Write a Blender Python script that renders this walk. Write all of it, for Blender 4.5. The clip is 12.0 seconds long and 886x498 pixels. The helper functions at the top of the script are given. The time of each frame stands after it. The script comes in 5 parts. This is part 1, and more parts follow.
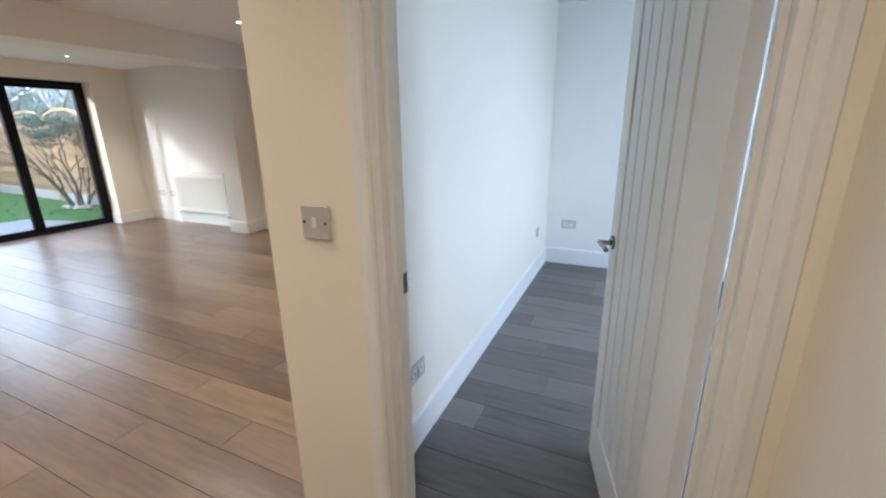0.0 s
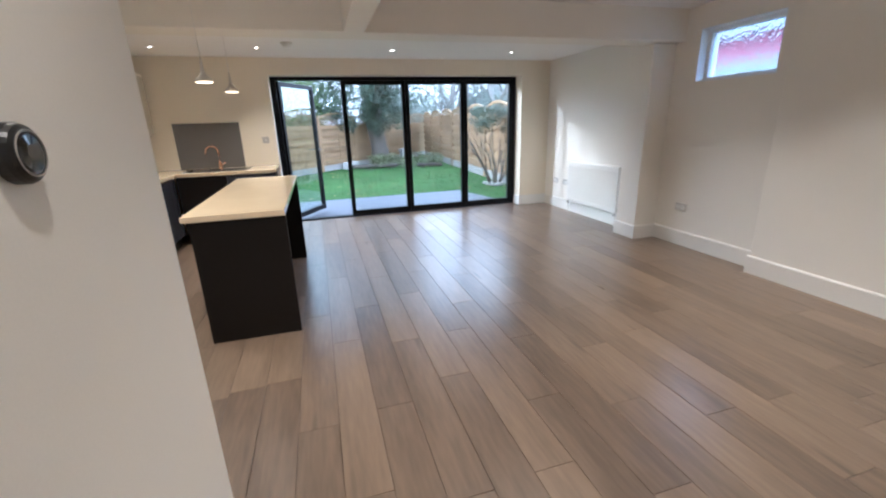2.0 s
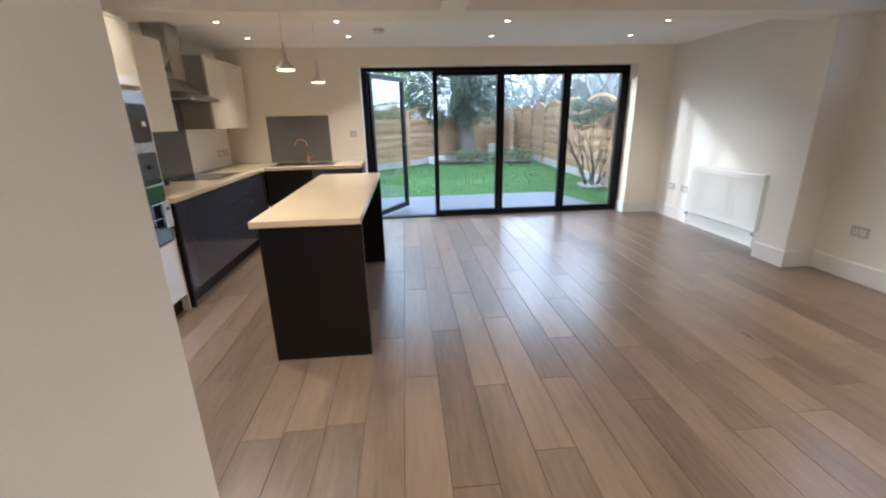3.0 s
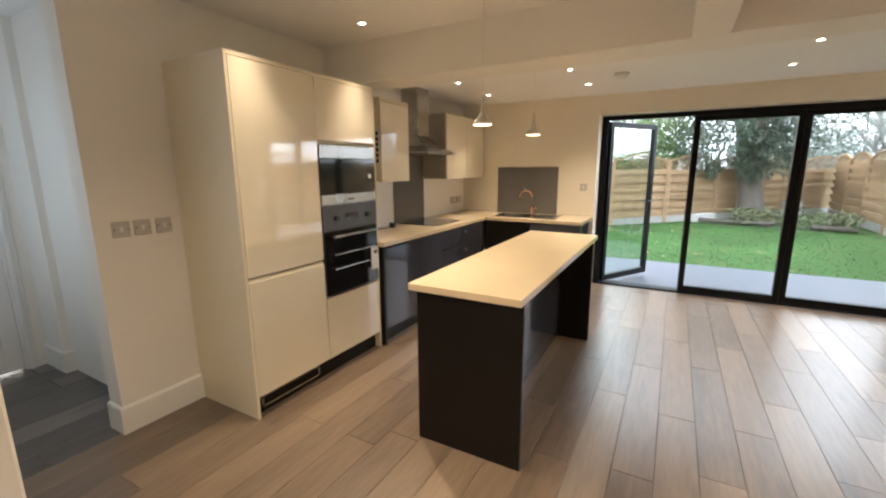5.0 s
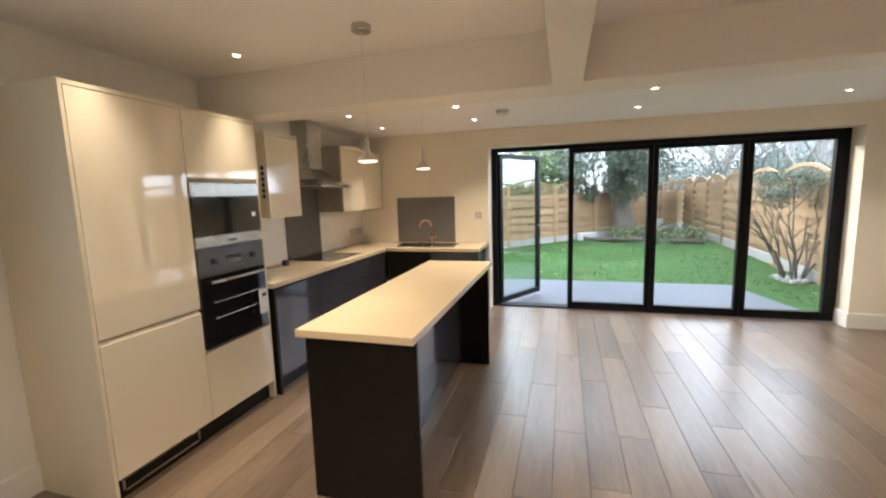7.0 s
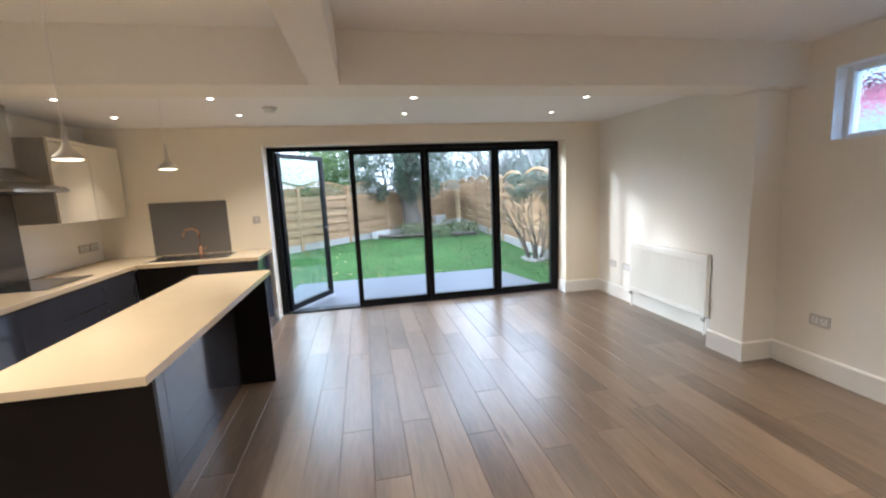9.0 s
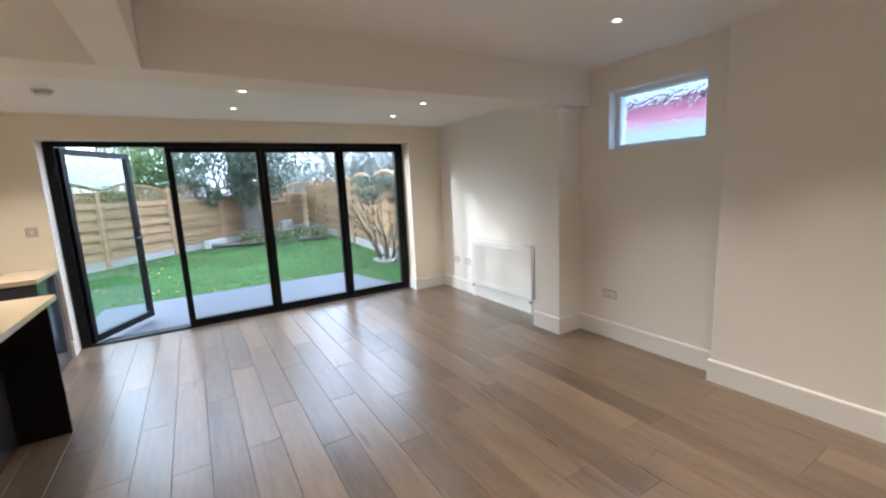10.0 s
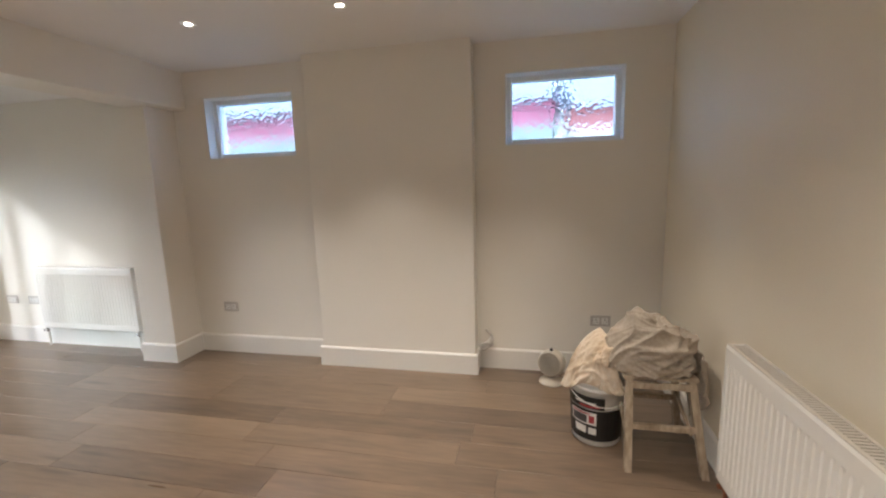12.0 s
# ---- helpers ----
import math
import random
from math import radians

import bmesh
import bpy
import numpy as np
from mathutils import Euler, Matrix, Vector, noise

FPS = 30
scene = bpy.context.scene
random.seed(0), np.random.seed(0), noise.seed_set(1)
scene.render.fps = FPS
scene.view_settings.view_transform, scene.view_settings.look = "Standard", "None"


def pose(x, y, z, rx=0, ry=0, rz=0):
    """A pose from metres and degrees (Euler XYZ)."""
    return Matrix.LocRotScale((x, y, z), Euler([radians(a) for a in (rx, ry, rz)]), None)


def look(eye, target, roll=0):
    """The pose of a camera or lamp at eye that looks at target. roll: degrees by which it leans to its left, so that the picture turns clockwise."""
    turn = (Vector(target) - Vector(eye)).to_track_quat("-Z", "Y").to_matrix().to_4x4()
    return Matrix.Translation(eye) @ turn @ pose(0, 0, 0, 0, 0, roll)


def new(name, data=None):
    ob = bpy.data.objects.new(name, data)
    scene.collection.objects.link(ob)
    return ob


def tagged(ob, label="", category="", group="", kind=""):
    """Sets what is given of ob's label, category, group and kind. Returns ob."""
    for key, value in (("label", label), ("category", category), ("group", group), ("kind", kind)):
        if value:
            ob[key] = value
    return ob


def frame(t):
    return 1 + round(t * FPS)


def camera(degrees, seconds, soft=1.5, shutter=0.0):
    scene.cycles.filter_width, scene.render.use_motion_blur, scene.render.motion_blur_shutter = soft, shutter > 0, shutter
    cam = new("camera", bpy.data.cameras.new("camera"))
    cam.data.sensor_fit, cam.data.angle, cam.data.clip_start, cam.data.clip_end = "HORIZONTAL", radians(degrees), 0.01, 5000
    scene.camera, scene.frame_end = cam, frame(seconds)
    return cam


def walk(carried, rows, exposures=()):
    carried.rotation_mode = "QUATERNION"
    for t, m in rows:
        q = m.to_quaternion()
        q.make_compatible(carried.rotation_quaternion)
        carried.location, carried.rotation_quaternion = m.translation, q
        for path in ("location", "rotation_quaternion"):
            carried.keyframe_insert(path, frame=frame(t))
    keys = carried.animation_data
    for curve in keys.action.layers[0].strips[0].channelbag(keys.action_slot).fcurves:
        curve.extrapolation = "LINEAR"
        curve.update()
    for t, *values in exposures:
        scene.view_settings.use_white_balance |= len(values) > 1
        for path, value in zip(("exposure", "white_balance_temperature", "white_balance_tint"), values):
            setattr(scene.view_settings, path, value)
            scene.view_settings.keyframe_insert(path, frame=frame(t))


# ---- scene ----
cam = camera(94.3, 12.0, soft=2.2, shutter=0.0)
PATH = [
    (0, (-0.38, 0.442, 1.402), (-1.18, 2.187, 0.841), -0.8),
    (0.5, (-0.46, 0.663, 1.422), (-1.851, 1.962, 0.81), 0.2),
    (1, (-0.704, 0.769, 1.412), (-2.385, 1.648, 0.779), 0.3),
    (1.5, (-0.966, 0.841, 1.421), (-2.76, 1.483, 0.812), -0.8),
    (2, (-1.279, 0.892, 1.438), (-3.115, 1.424, 0.85), -1.8),
    (2.5, (-1.576, 0.899, 1.424), (-3.438, 1.325, 0.83), -1.8),
    (3, (-1.84, 0.914, 1.442), (-3.74, 1.072, 0.84), -1.3),
    (3.5, (-2.068, 1.075, 1.412), (-3.952, 0.79, 0.804), -0.4),
    (5.5, (-2.464, 1.209, 1.536), (-4.165, 0.216, 1.186), -0.2),
    (6, (-2.476, 1.229, 1.55), (-4.248, 0.352, 1.247), -0.7),
    (6.5, (-2.493, 1.248, 1.551), (-4.338, 0.526, 1.279), -1.3),
    (8.5, (-2.523, 1.432, 1.553), (-4.502, 1.506, 1.275), -2.4),
    (9, (-2.542, 1.474, 1.557), (-4.486, 1.84, 1.262), -2.6),
    (9.5, (-2.54, 1.52, 1.546), (-4.392, 2.21, 1.241), -2.7),
    (10, (-2.518, 1.513, 1.546), (-4.21, 2.532, 1.23), -2.8),
    (10.5, (-2.457, 1.505, 1.52), (-3.924, 2.828, 1.21), -2.6),
    (11, (-2.405, 1.505, 1.508), (-3.583, 3.09, 1.196), -2.4),
    (11.5, (-2.333, 1.554, 1.501), (-3.151, 3.352, 1.19), -2.1),
    (12, (-2.25, 1.614, 1.498), (-2.662, 3.545, 1.183), -1.7),
]
EXPOSURES = [(0, 1.4, 5370, 10), (0.5, 1.17, 5500, 10), (1, 1.07, 5300, 10), (1.5, 1.12, 5100, 10), (2.0, 1.32, 4980, 10), (2.5, 1.32, 5050, 10), (3.5, 1.27, 5380, 10), (5.5, 1.42, 6350, 10), (6.5, 1.37, 6150, 10), (8.5, 1.42, 5550, 10), (9.5, 1.32, 5300, 10), (11, 1.28, 5450, 10), (12, 1.33, 5480, 10)]
walk(cam, [(t, look(eye, target, roll)) for t, eye, target, roll in PATH], EXPOSURES)

# ---- light ----
world = bpy.data.worlds.new("world")
scene.world = world
world.use_nodes = True
wn, wl = world.node_tree.nodes, world.node_tree.links
wn.clear()
SUN_DIR = Vector((0.55, 1.0, -0.36)).normalized()
sky = wn.new("ShaderNodeTexSky")
sky.sky_type, sky.sun_disc = "NISHITA", False
sky.sun_elevation, sky.sun_rotation = radians(17.5), math.atan2(-SUN_DIR.x, -SUN_DIR.y)
sky.air_density, sky.dust_density, sky.ozone_density = 1.0, 4.0, 1.0
haze = wn.new("ShaderNodeMix")
haze.data_type = "RGBA"
haze.inputs[0].default_value = 0.55
haze.inputs[7].default_value = (28.5, 30.5, 33.5, 1)
wbg, wout = wn.new("ShaderNodeBackground"), wn.new("ShaderNodeOutputWorld")
wbg.inputs[1].default_value = 0.15
wl.new(sky.outputs[0], haze.inputs[6])
wl.new(haze.outputs[2], wbg.inputs[0])
wl.new(wbg.outputs[0], wout.inputs[0])

sun = new("sun", bpy.data.lights.new("sun", "SUN"))
sun.data.energy, sun.data.angle, sun.data.color = 0.85, radians(4.0), (1.0, 0.95, 0.87)
sun.matrix_world = look((0, 0, 30), Vector((0, 0, 30)) + SUN_DIR)
LAMP_W, LAMP_COLOUR = 7.6, (1.0, 0.80, 0.57)


# ---- materials ----
def shader(name, colour, rough=0.5, metal=0.0, coat=0.0, grain=None, bump=0.0, scale=20.0, spread=0.12, stretch=(1, 1, 1), random_tone=0.0, coarse=2.0, fine_part=1.0, spec=0.5):
    """A principled material with fine and coarse tone variation and a little relief."""
    m = bpy.data.materials.new(name)
    m.use_nodes = True
    n, l = m.node_tree.nodes, m.node_tree.links
    b = n["Principled BSDF"]
    b.inputs["Roughness"].default_value, b.inputs["Metallic"].default_value, b.inputs["Specular IOR Level"].default_value = rough, metal, spec
    b.inputs["Coat Weight"].default_value, b.inputs["Coat Roughness"].default_value = coat, 0.05
    tc, mp = n.new("ShaderNodeTexCoord"), n.new("ShaderNodeMapping")
    mp.inputs["Scale"].default_value = stretch
    l.new(tc.outputs["Object"], mp.inputs[0])
    fine, big = n.new("ShaderNodeTexNoise"), n.new("ShaderNodeTexNoise")
    fine.inputs["Scale"].default_value, fine.inputs["Detail"].default_value = scale, 6
    big.inputs["Scale"].default_value, big.inputs["Detail"].default_value = coarse, 3
    if random_tone:
        info, mul = n.new("ShaderNodeObjectInfo"), n.new("ShaderNodeVectorMath")
        mul.operation = "SCALE"
        mul.inputs[0].default_value = (37.0, 53.0, 71.0)
        l.new(info.outputs["Random"], mul.inputs["Scale"])
        l.new(mul.outputs[0], mp.inputs["Location"])
    for t in (fine, big):
        l.new(mp.outputs[0], t.inputs["Vector"])
    add = n.new("ShaderNodeMath")
    add.operation = "ADD"
    if fine_part != 1:
        damp = n.new("ShaderNodeMath")
        damp.operation = "MULTIPLY_ADD"
        damp.inputs[1].default_value, damp.inputs[2].default_value = fine_part, 0.5 * (1 - fine_part)
        l.new(fine.outputs[0], damp.inputs[0])
        l.new(damp.outputs[0], add.inputs[0])
    else:
        l.new(fine.outputs[0], add.inputs[0])
    l.new(big.outputs[0], add.inputs[1])
    src = add.outputs[0]
    if random_tone:
        mad = n.new("ShaderNodeMath")
        mad.operation = "MULTIPLY_ADD"
        mad.inputs[1].default_value = random_tone
        l.new(info.outputs["Random"], mad.inputs[0])
        l.new(src, mad.inputs[2])
        src = mad.outputs[0]
    ramp = n.new("ShaderNodeValToRGB")
    other = grain or colour
    lo, hi = 0.8 , 1.2 + random_tone
    rng = n.new("ShaderNodeMapRange")
    rng.inputs["From Min"].default_value, rng.inputs["From Max"].default_value = lo - 0.15, hi + 0.15
    l.new(src, rng.inputs[0])
    l.new(rng.outputs[0], ramp.inputs[0])
    ramp.color_ramp.elements[0].color = tuple(c * (1 - spread) for c in other) + (1,)
    ramp.color_ramp.elements[1].color = tuple(min(1, c * (1 + spread * 0.6)) for c in colour) + (1,)
    l.new(ramp.outputs[0], b.inputs["Base Color"])
    rr = n.new("ShaderNodeMapRange")
    rr.inputs["To Min"].default_value, rr.inputs["To Max"].default_value = rough * 0.85, min(1, rough * 1.15)
    l.new(big.outputs[0], rr.inputs[0])
    l.new(rr.outputs[0], b.inputs["Roughness"])
    if bump:
        bp = n.new("ShaderNodeBump")
        bp.inputs["Strength"].default_value, bp.inputs["Distance"].default_value = bump, 0.004
        l.new(fine.outputs[0], bp.inputs["Height"])
        l.new(bp.outputs[0], b.inputs["Normal"])
    return m


def glowing(name, colour, strength):
    m = bpy.data.materials.new(name)
    m.use_nodes = True
    b = m.node_tree.nodes["Principled BSDF"]
    b.inputs["Base Color"].default_value = (*colour, 1)
    b.inputs["Emission Color"].default_value, b.inputs["Emission Strength"].default_value = (*colour, 1), strength
    return m


def clear_glass(name, tint, gloss=0.03):
    m = bpy.data.materials.new(name)
    m.use_nodes = True
    n, l = m.node_tree.nodes, m.node_tree.links
    n.clear()
    tr, gl, mx, lw, pw, out = (n.new("ShaderNode" + k) for k in ("BsdfTransparent", "BsdfGlossy", "MixShader", "LayerWeight", "Math", "OutputMaterial"))
    tr.inputs[0].default_value = (*tint, 1)
    gl.inputs["Roughness"].default_value = 0.02
    lw.inputs[0].default_value = 0.5
    pw.operation = "POWER"
    pw.inputs[1].default_value = 4.0
    sc = n.new("ShaderNodeMath")
    sc.operation = "MULTIPLY_ADD"
    sc.inputs[1].default_value, sc.inputs[2].default_value = 0.7, gloss
    l.new(lw.outputs["Facing"], pw.inputs[0])
    l.new(pw.outputs[0], sc.inputs[0])
    l.new(sc.outputs[0], mx.inputs[0])
    l.new(tr.outputs[0], mx.inputs[1])
    l.new(gl.outputs[0], mx.inputs[2])
    l.new(mx.outputs[0], out.inputs[0])
    return m


def pattern_glass(name):
    m = bpy.data.materials.new(name)
    m.use_nodes = True
    n, l = m.node_tree.nodes, m.node_tree.links
    b = n["Principled BSDF"]
    b.inputs["Transmission Weight"].default_value, b.inputs["Roughness"].default_value, b.inputs["IOR"].default_value = 1.0, 0.03, 1.45
    b.inputs["Base Color"].default_value = (0.66, 0.76, 0.88, 1)
    tc, vo, bp = n.new("ShaderNodeTexCoord"), n.new("ShaderNodeTexVoronoi"), n.new("ShaderNodeBump")
    vo.feature = "SMOOTH_F1"
    vo.inputs["Scale"].default_value = 46
    bp.inputs["Strength"].default_value, bp.inputs["Distance"].default_value = 0.34, 0.012
    l.new(tc.outputs["Object"], vo.inputs["Vector"])
    l.new(vo.outputs["Distance"], bp.inputs["Height"])
    l.new(bp.outputs[0], b.inputs["Normal"])
    return m


def add_knots(m, dark):
    """Sparse dark knots, drawn out along the grain."""
    n, l = m.node_tree.nodes, m.node_tree.links
    b, mp, ramp = n["Principled BSDF"], n["Mapping"], n["Color Ramp"]
    vo, rng, mix = n.new("ShaderNodeTexVoronoi"), n.new("ShaderNodeMapRange"), n.new("ShaderNodeMix")
    vo.inputs["Scale"].default_value = 1.25
    rng.inputs["From Min"].default_value, rng.inputs["From Max"].default_value = 0.02, 0.17
    rng.inputs["To Min"].default_value, rng.inputs["To Max"].default_value = 0.75, 0.0
    mix.data_type = "RGBA"
    mix.inputs[7].default_value = (*dark, 1)
    l.new(mp.outputs[0], vo.inputs["Vector"])
    l.new(vo.outputs["Distance"], rng.inputs[0])
    l.new(rng.outputs[0], mix.inputs[0])
    l.new(ramp.outputs[0], mix.inputs[6])
    l.new(mix.outputs[2], b.inputs["Base Color"])


PAINT = shader("wall_paint", (0.86, 0.825, 0.76), 0.55, bump=0.03, scale=160, spread=0.03, coarse=1.3)
CREAMPAINT = shader("cream_wall_paint", (0.86, 0.79, 0.655), 0.55, bump=0.03, scale=160, spread=0.03, coarse=1.3)
CEIL = shader("ceiling_paint", (0.90, 0.885, 0.865), 0.6, bump=0.02, scale=140, spread=0.025)
GLOSS_WHITE = shader("white_gloss_paint", (0.82, 0.80, 0.76), 0.5, scale=60, spread=0.03, spec=0.35)
# White of window frames and reveals, with skylight's blue glow put into the colour.
REVEAL = shader("reveal_skylit_white", (0.84, 0.88, 0.92), 0.5, scale=60, spread=0.03)
WOOD = shader("laminate_oak", (0.240, 0.171, 0.116), 0.30, spec=1.0, grain=(0.084, 0.057, 0.039), bump=0.004, scale=7, spread=0.12, stretch=(0.8, 6.5, 6.5), random_tone=0.6, coarse=1.3, fine_part=0.92)
GREYWOOD = shader("grey_laminate", (0.205, 0.183, 0.168), 0.34, grain=(0.062, 0.056, 0.053), bump=0.012, scale=7, spread=0.14, stretch=(1.0, 7.0, 7.0), random_tone=0.8, coarse=1.1, fine_part=0.7)
add_knots(WOOD, (0.058, 0.038, 0.025))
add_knots(GREYWOOD, (0.045, 0.04, 0.037))
UNDER = shader("floor_joint", (0.05, 0.036, 0.026), 0.7)
CREAM = shader("cream_gloss", (0.84, 0.76, 0.60), 0.05, coat=1.0, scale=3, spread=0.02)
CREAM_SIDE = shader("cream_panel", (0.80, 0.72, 0.55), 0.35, scale=40, spread=0.03)
GRAPHITE = shader("graphite_gloss", (0.050, 0.051, 0.064), 0.10, coat=0.3, scale=4, spread=0.05)
BLACKBROWN = shader("dark_panel", (0.011, 0.009, 0.0075), 0.35, scale=50, spread=0.15, spec=0.2)
QUARTZ = shader("cream_quartz", (0.70, 0.57, 0.385), 0.14, bump=0.01, scale=220, spread=0.05, coarse=3)
STEEL = shader("brushed_steel", (0.46, 0.45, 0.43), 0.27, 1.0, scale=60, spread=0.04)
SPLASH = shader("grey_glass_splashback", (0.16, 0.15, 0.14), 0.12, coat=0.5, scale=4, spread=0.03)
BLACKGLASS = shader("black_glass", (0.008, 0.008, 0.009), 0.06, coat=0.5, scale=4, spread=0.1)
PANELGREY = shader("oven_panel_grey", (0.10, 0.10, 0.105), 0.3, 0.6, scale=30, spread=0.1)
COPPER = shader("copper_metal", (0.84, 0.50, 0.36), 0.18, 1.0, scale=20, spread=0.05)
CHROME = shader("chrome", (0.75, 0.75, 0.76), 0.12, 1.0, scale=20, spread=0.05)
ALU = shader("black_aluminium", (0.004, 0.0045, 0.006), 0.45, spec=0.2, scale=90, spread=0.15, bump=0.02)
PLASTIC = shader("white_plastic", (0.78, 0.77, 0.74), 0.3, scale=50, spread=0.03)
SOCKET = shader("steel_plate", (0.56, 0.53, 0.50), 0.42, 0.35, scale=50, spread=0.05)
BLACK = shader("black_plastic", (0.012, 0.012, 0.012), 0.35, scale=50, spread=0.2)
RADWHITE = shader("radiator_enamel", (0.82, 0.80, 0.76), 0.3, scale=60, spread=0.03)
PANE = clear_glass("window_glass", (0.97, 0.985, 0.98))
TINTED = clear_glass("door_leaf_glass", (0.90, 0.95, 0.93), 0.10)
OBSCURE = pattern_glass("obscure_glass")
BULB_WARM = glowing("pendant_glow", (1.0, 0.78, 0.46), 1.9)
BULB = glowing("lamp_glow", (1.0, 0.84, 0.62), 7.0)
FENCEWOOD = shader("fence_larch", (0.34, 0.222, 0.12), 0.8, grain=(0.20, 0.125, 0.064), bump=0.2, scale=14, spread=0.2, stretch=(1.0, 6, 6), random_tone=0.4)
CONCRETE = shader("concrete", (0.31, 0.30, 0.28), 0.85, bump=0.3, scale=40, spread=0.15)
PALESTONE = shader("pale_concrete", (0.44, 0.43, 0.41), 0.85, bump=0.3, scale=40, spread=0.12)
SLATE = shader("patio_paving", (0.09, 0.098, 0.118), 0.6, bump=0.15, scale=25, spread=0.12)
GRASS = shader("lawn", (0.052, 0.107, 0.032), 0.95, grain=(0.031, 0.072, 0.020), bump=0.25, scale=60, spread=0.25, coarse=0.7, spec=0.1)
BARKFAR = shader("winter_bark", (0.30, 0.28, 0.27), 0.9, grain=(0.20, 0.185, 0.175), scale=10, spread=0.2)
IVYLEAF = shader("cut_ivy", (0.135, 0.165, 0.075), 0.7, grain=(0.10, 0.085, 0.05), scale=5, spread=0.35)
BARK = shader("bark", (0.115, 0.098, 0.082), 0.9, grain=(0.06, 0.05, 0.042), bump=0.8, scale=14, spread=0.35, stretch=(4, 4, 1))
LEAF = shader("evergreen_leaf", (0.15, 0.24, 0.065), 0.6, grain=(0.06, 0.105, 0.035), scale=7, spread=0.4)
LEAFDARK = shader("dark_leaf", (0.082, 0.118, 0.078), 0.6, grain=(0.030, 0.048, 0.036), scale=5, spread=0.4)
BRICKFAR = shader("pink_render", (0.36, 0.11, 0.17), 0.8, bump=0.2, scale=6, spread=0.2)
# Far roof: slate made paler, the haze of distance painted into its colour.
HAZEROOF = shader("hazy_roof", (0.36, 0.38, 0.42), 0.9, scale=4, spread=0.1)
# Far foliage: washed-out green, distance haze painted into the leaf colour.
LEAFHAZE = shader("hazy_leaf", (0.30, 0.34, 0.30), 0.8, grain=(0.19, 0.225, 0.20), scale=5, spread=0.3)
DARKMETAL = shader("dark_nickel", (0.20, 0.19, 0.18), 0.22, 1.0, scale=20, spread=0.05)
ROOFFAR = shader("roof_slate", (0.19, 0.21, 0.245), 0.8, bump=0.2, scale=8, spread=0.2)
STOOLWOOD = shader("worn_painted_wood", (0.48, 0.40, 0.30), 0.8, grain=(0.26, 0.19, 0.125), bump=0.15, scale=14, spread=0.25, stretch=(4, 4, 1))
CLOTH = shader("dust_sheet", (0.47, 0.41, 0.335), 0.95, grain=(0.38, 0.325, 0.26), bump=0.08, scale=60, spread=0.12, coarse=5)
RAG = shader("white_rag", (0.74, 0.67, 0.57), 0.95, grain=(0.62, 0.47, 0.30), bump=0.1, scale=50, spread=0.06, coarse=4)
PENDANTMETAL = shader("satin_nickel", (0.62, 0.58, 0.52), 0.42, 0.85, scale=60, spread=0.04)
# Radiator enamel darkened: the top grille's shade is put into the colour.
GRILLESHADE = shader("shaded_enamel", (0.62, 0.58, 0.52), 0.4, scale=60, spread=0.05)
RUSTPIPE = shader("bare_copper_pipe", (0.30, 0.12, 0.06), 0.5, 0.5, scale=40, spread=0.2)
BEIGE = shader("beige_fan_plastic", (0.55, 0.50, 0.42), 0.5, scale=30, spread=0.1)


# ---- helpers of this scene ----
def thing(name, at, label="", category="", group="", kind="", turn=0.0):
    ob = new(name)
    ob.empty_display_size = 0.1
    ob.matrix_basis = pose(*at, 0, 0, turn)
    return tagged(ob, label, category, group, kind)


def root_of(ob):
    while ob.parent:
        ob = ob.parent
    return ob


def part(name, bm, material, parent=None, label="", local=False, smooth=False):
    """Links a bmesh, given in world coordinates (local: in its thing's own), as one mesh object under a thing or a part."""
    if parent is not None and not local:
        bm.transform(root_of(parent).matrix_basis.inverted())
    me = bpy.data.meshes.new(name)
    if smooth:
        for f in bm.faces:
            f.smooth = True
    bm.to_mesh(me)
    bm.free()
    me.materials.append(material)
    ob = new(name, me)
    ob.parent = parent
    if label:
        ob["label"] = label
    return ob


def slab(lo, hi, bevel=0.0, bm=None, segments=1):
    """An axis-aligned box from lo to hi, added to bm."""
    own = bmesh.new()
    bmesh.ops.create_cube(own, size=1)
    for v in own.verts:
        v.co = Vector([lo[i] + (v.co[i] + 0.5) * (hi[i] - lo[i]) for i in range(3)])
    if bevel:
        bmesh.ops.bevel(own, geom=own.edges[:], offset=bevel, segments=segments, affect="EDGES", profile=0.5)
    if bm is None:
        return own
    return merge(bm, own)


def merge(bm, own):
    me = bpy.data.meshes.new("tmp")
    own.to_mesh(me)
    own.free()
    bm.from_mesh(me)
    bpy.data.meshes.remove(me)
    return bm


def slabs(boxes, bevel=0.0):
    bm = bmesh.new()
    for lo, hi in boxes:
        slab(lo, hi, bevel, bm)
    return bm


def rod(a, b, r, r2=None, sides=10, bm=None, caps=True):
    """A round bar from a to b."""
    a, b = Vector(a), Vector(b)
    own = bmesh.new()
    bmesh.ops.create_cone(own, cap_ends=caps, segments=sides, radius1=r, radius2=r if r2 is None else r2, depth=(b - a).length)
    own.transform(Matrix.Translation((a + b) / 2) @ (b - a).to_track_quat("Z", "Y").to_matrix().to_4x4())
    return own if bm is None else merge(bm, own)


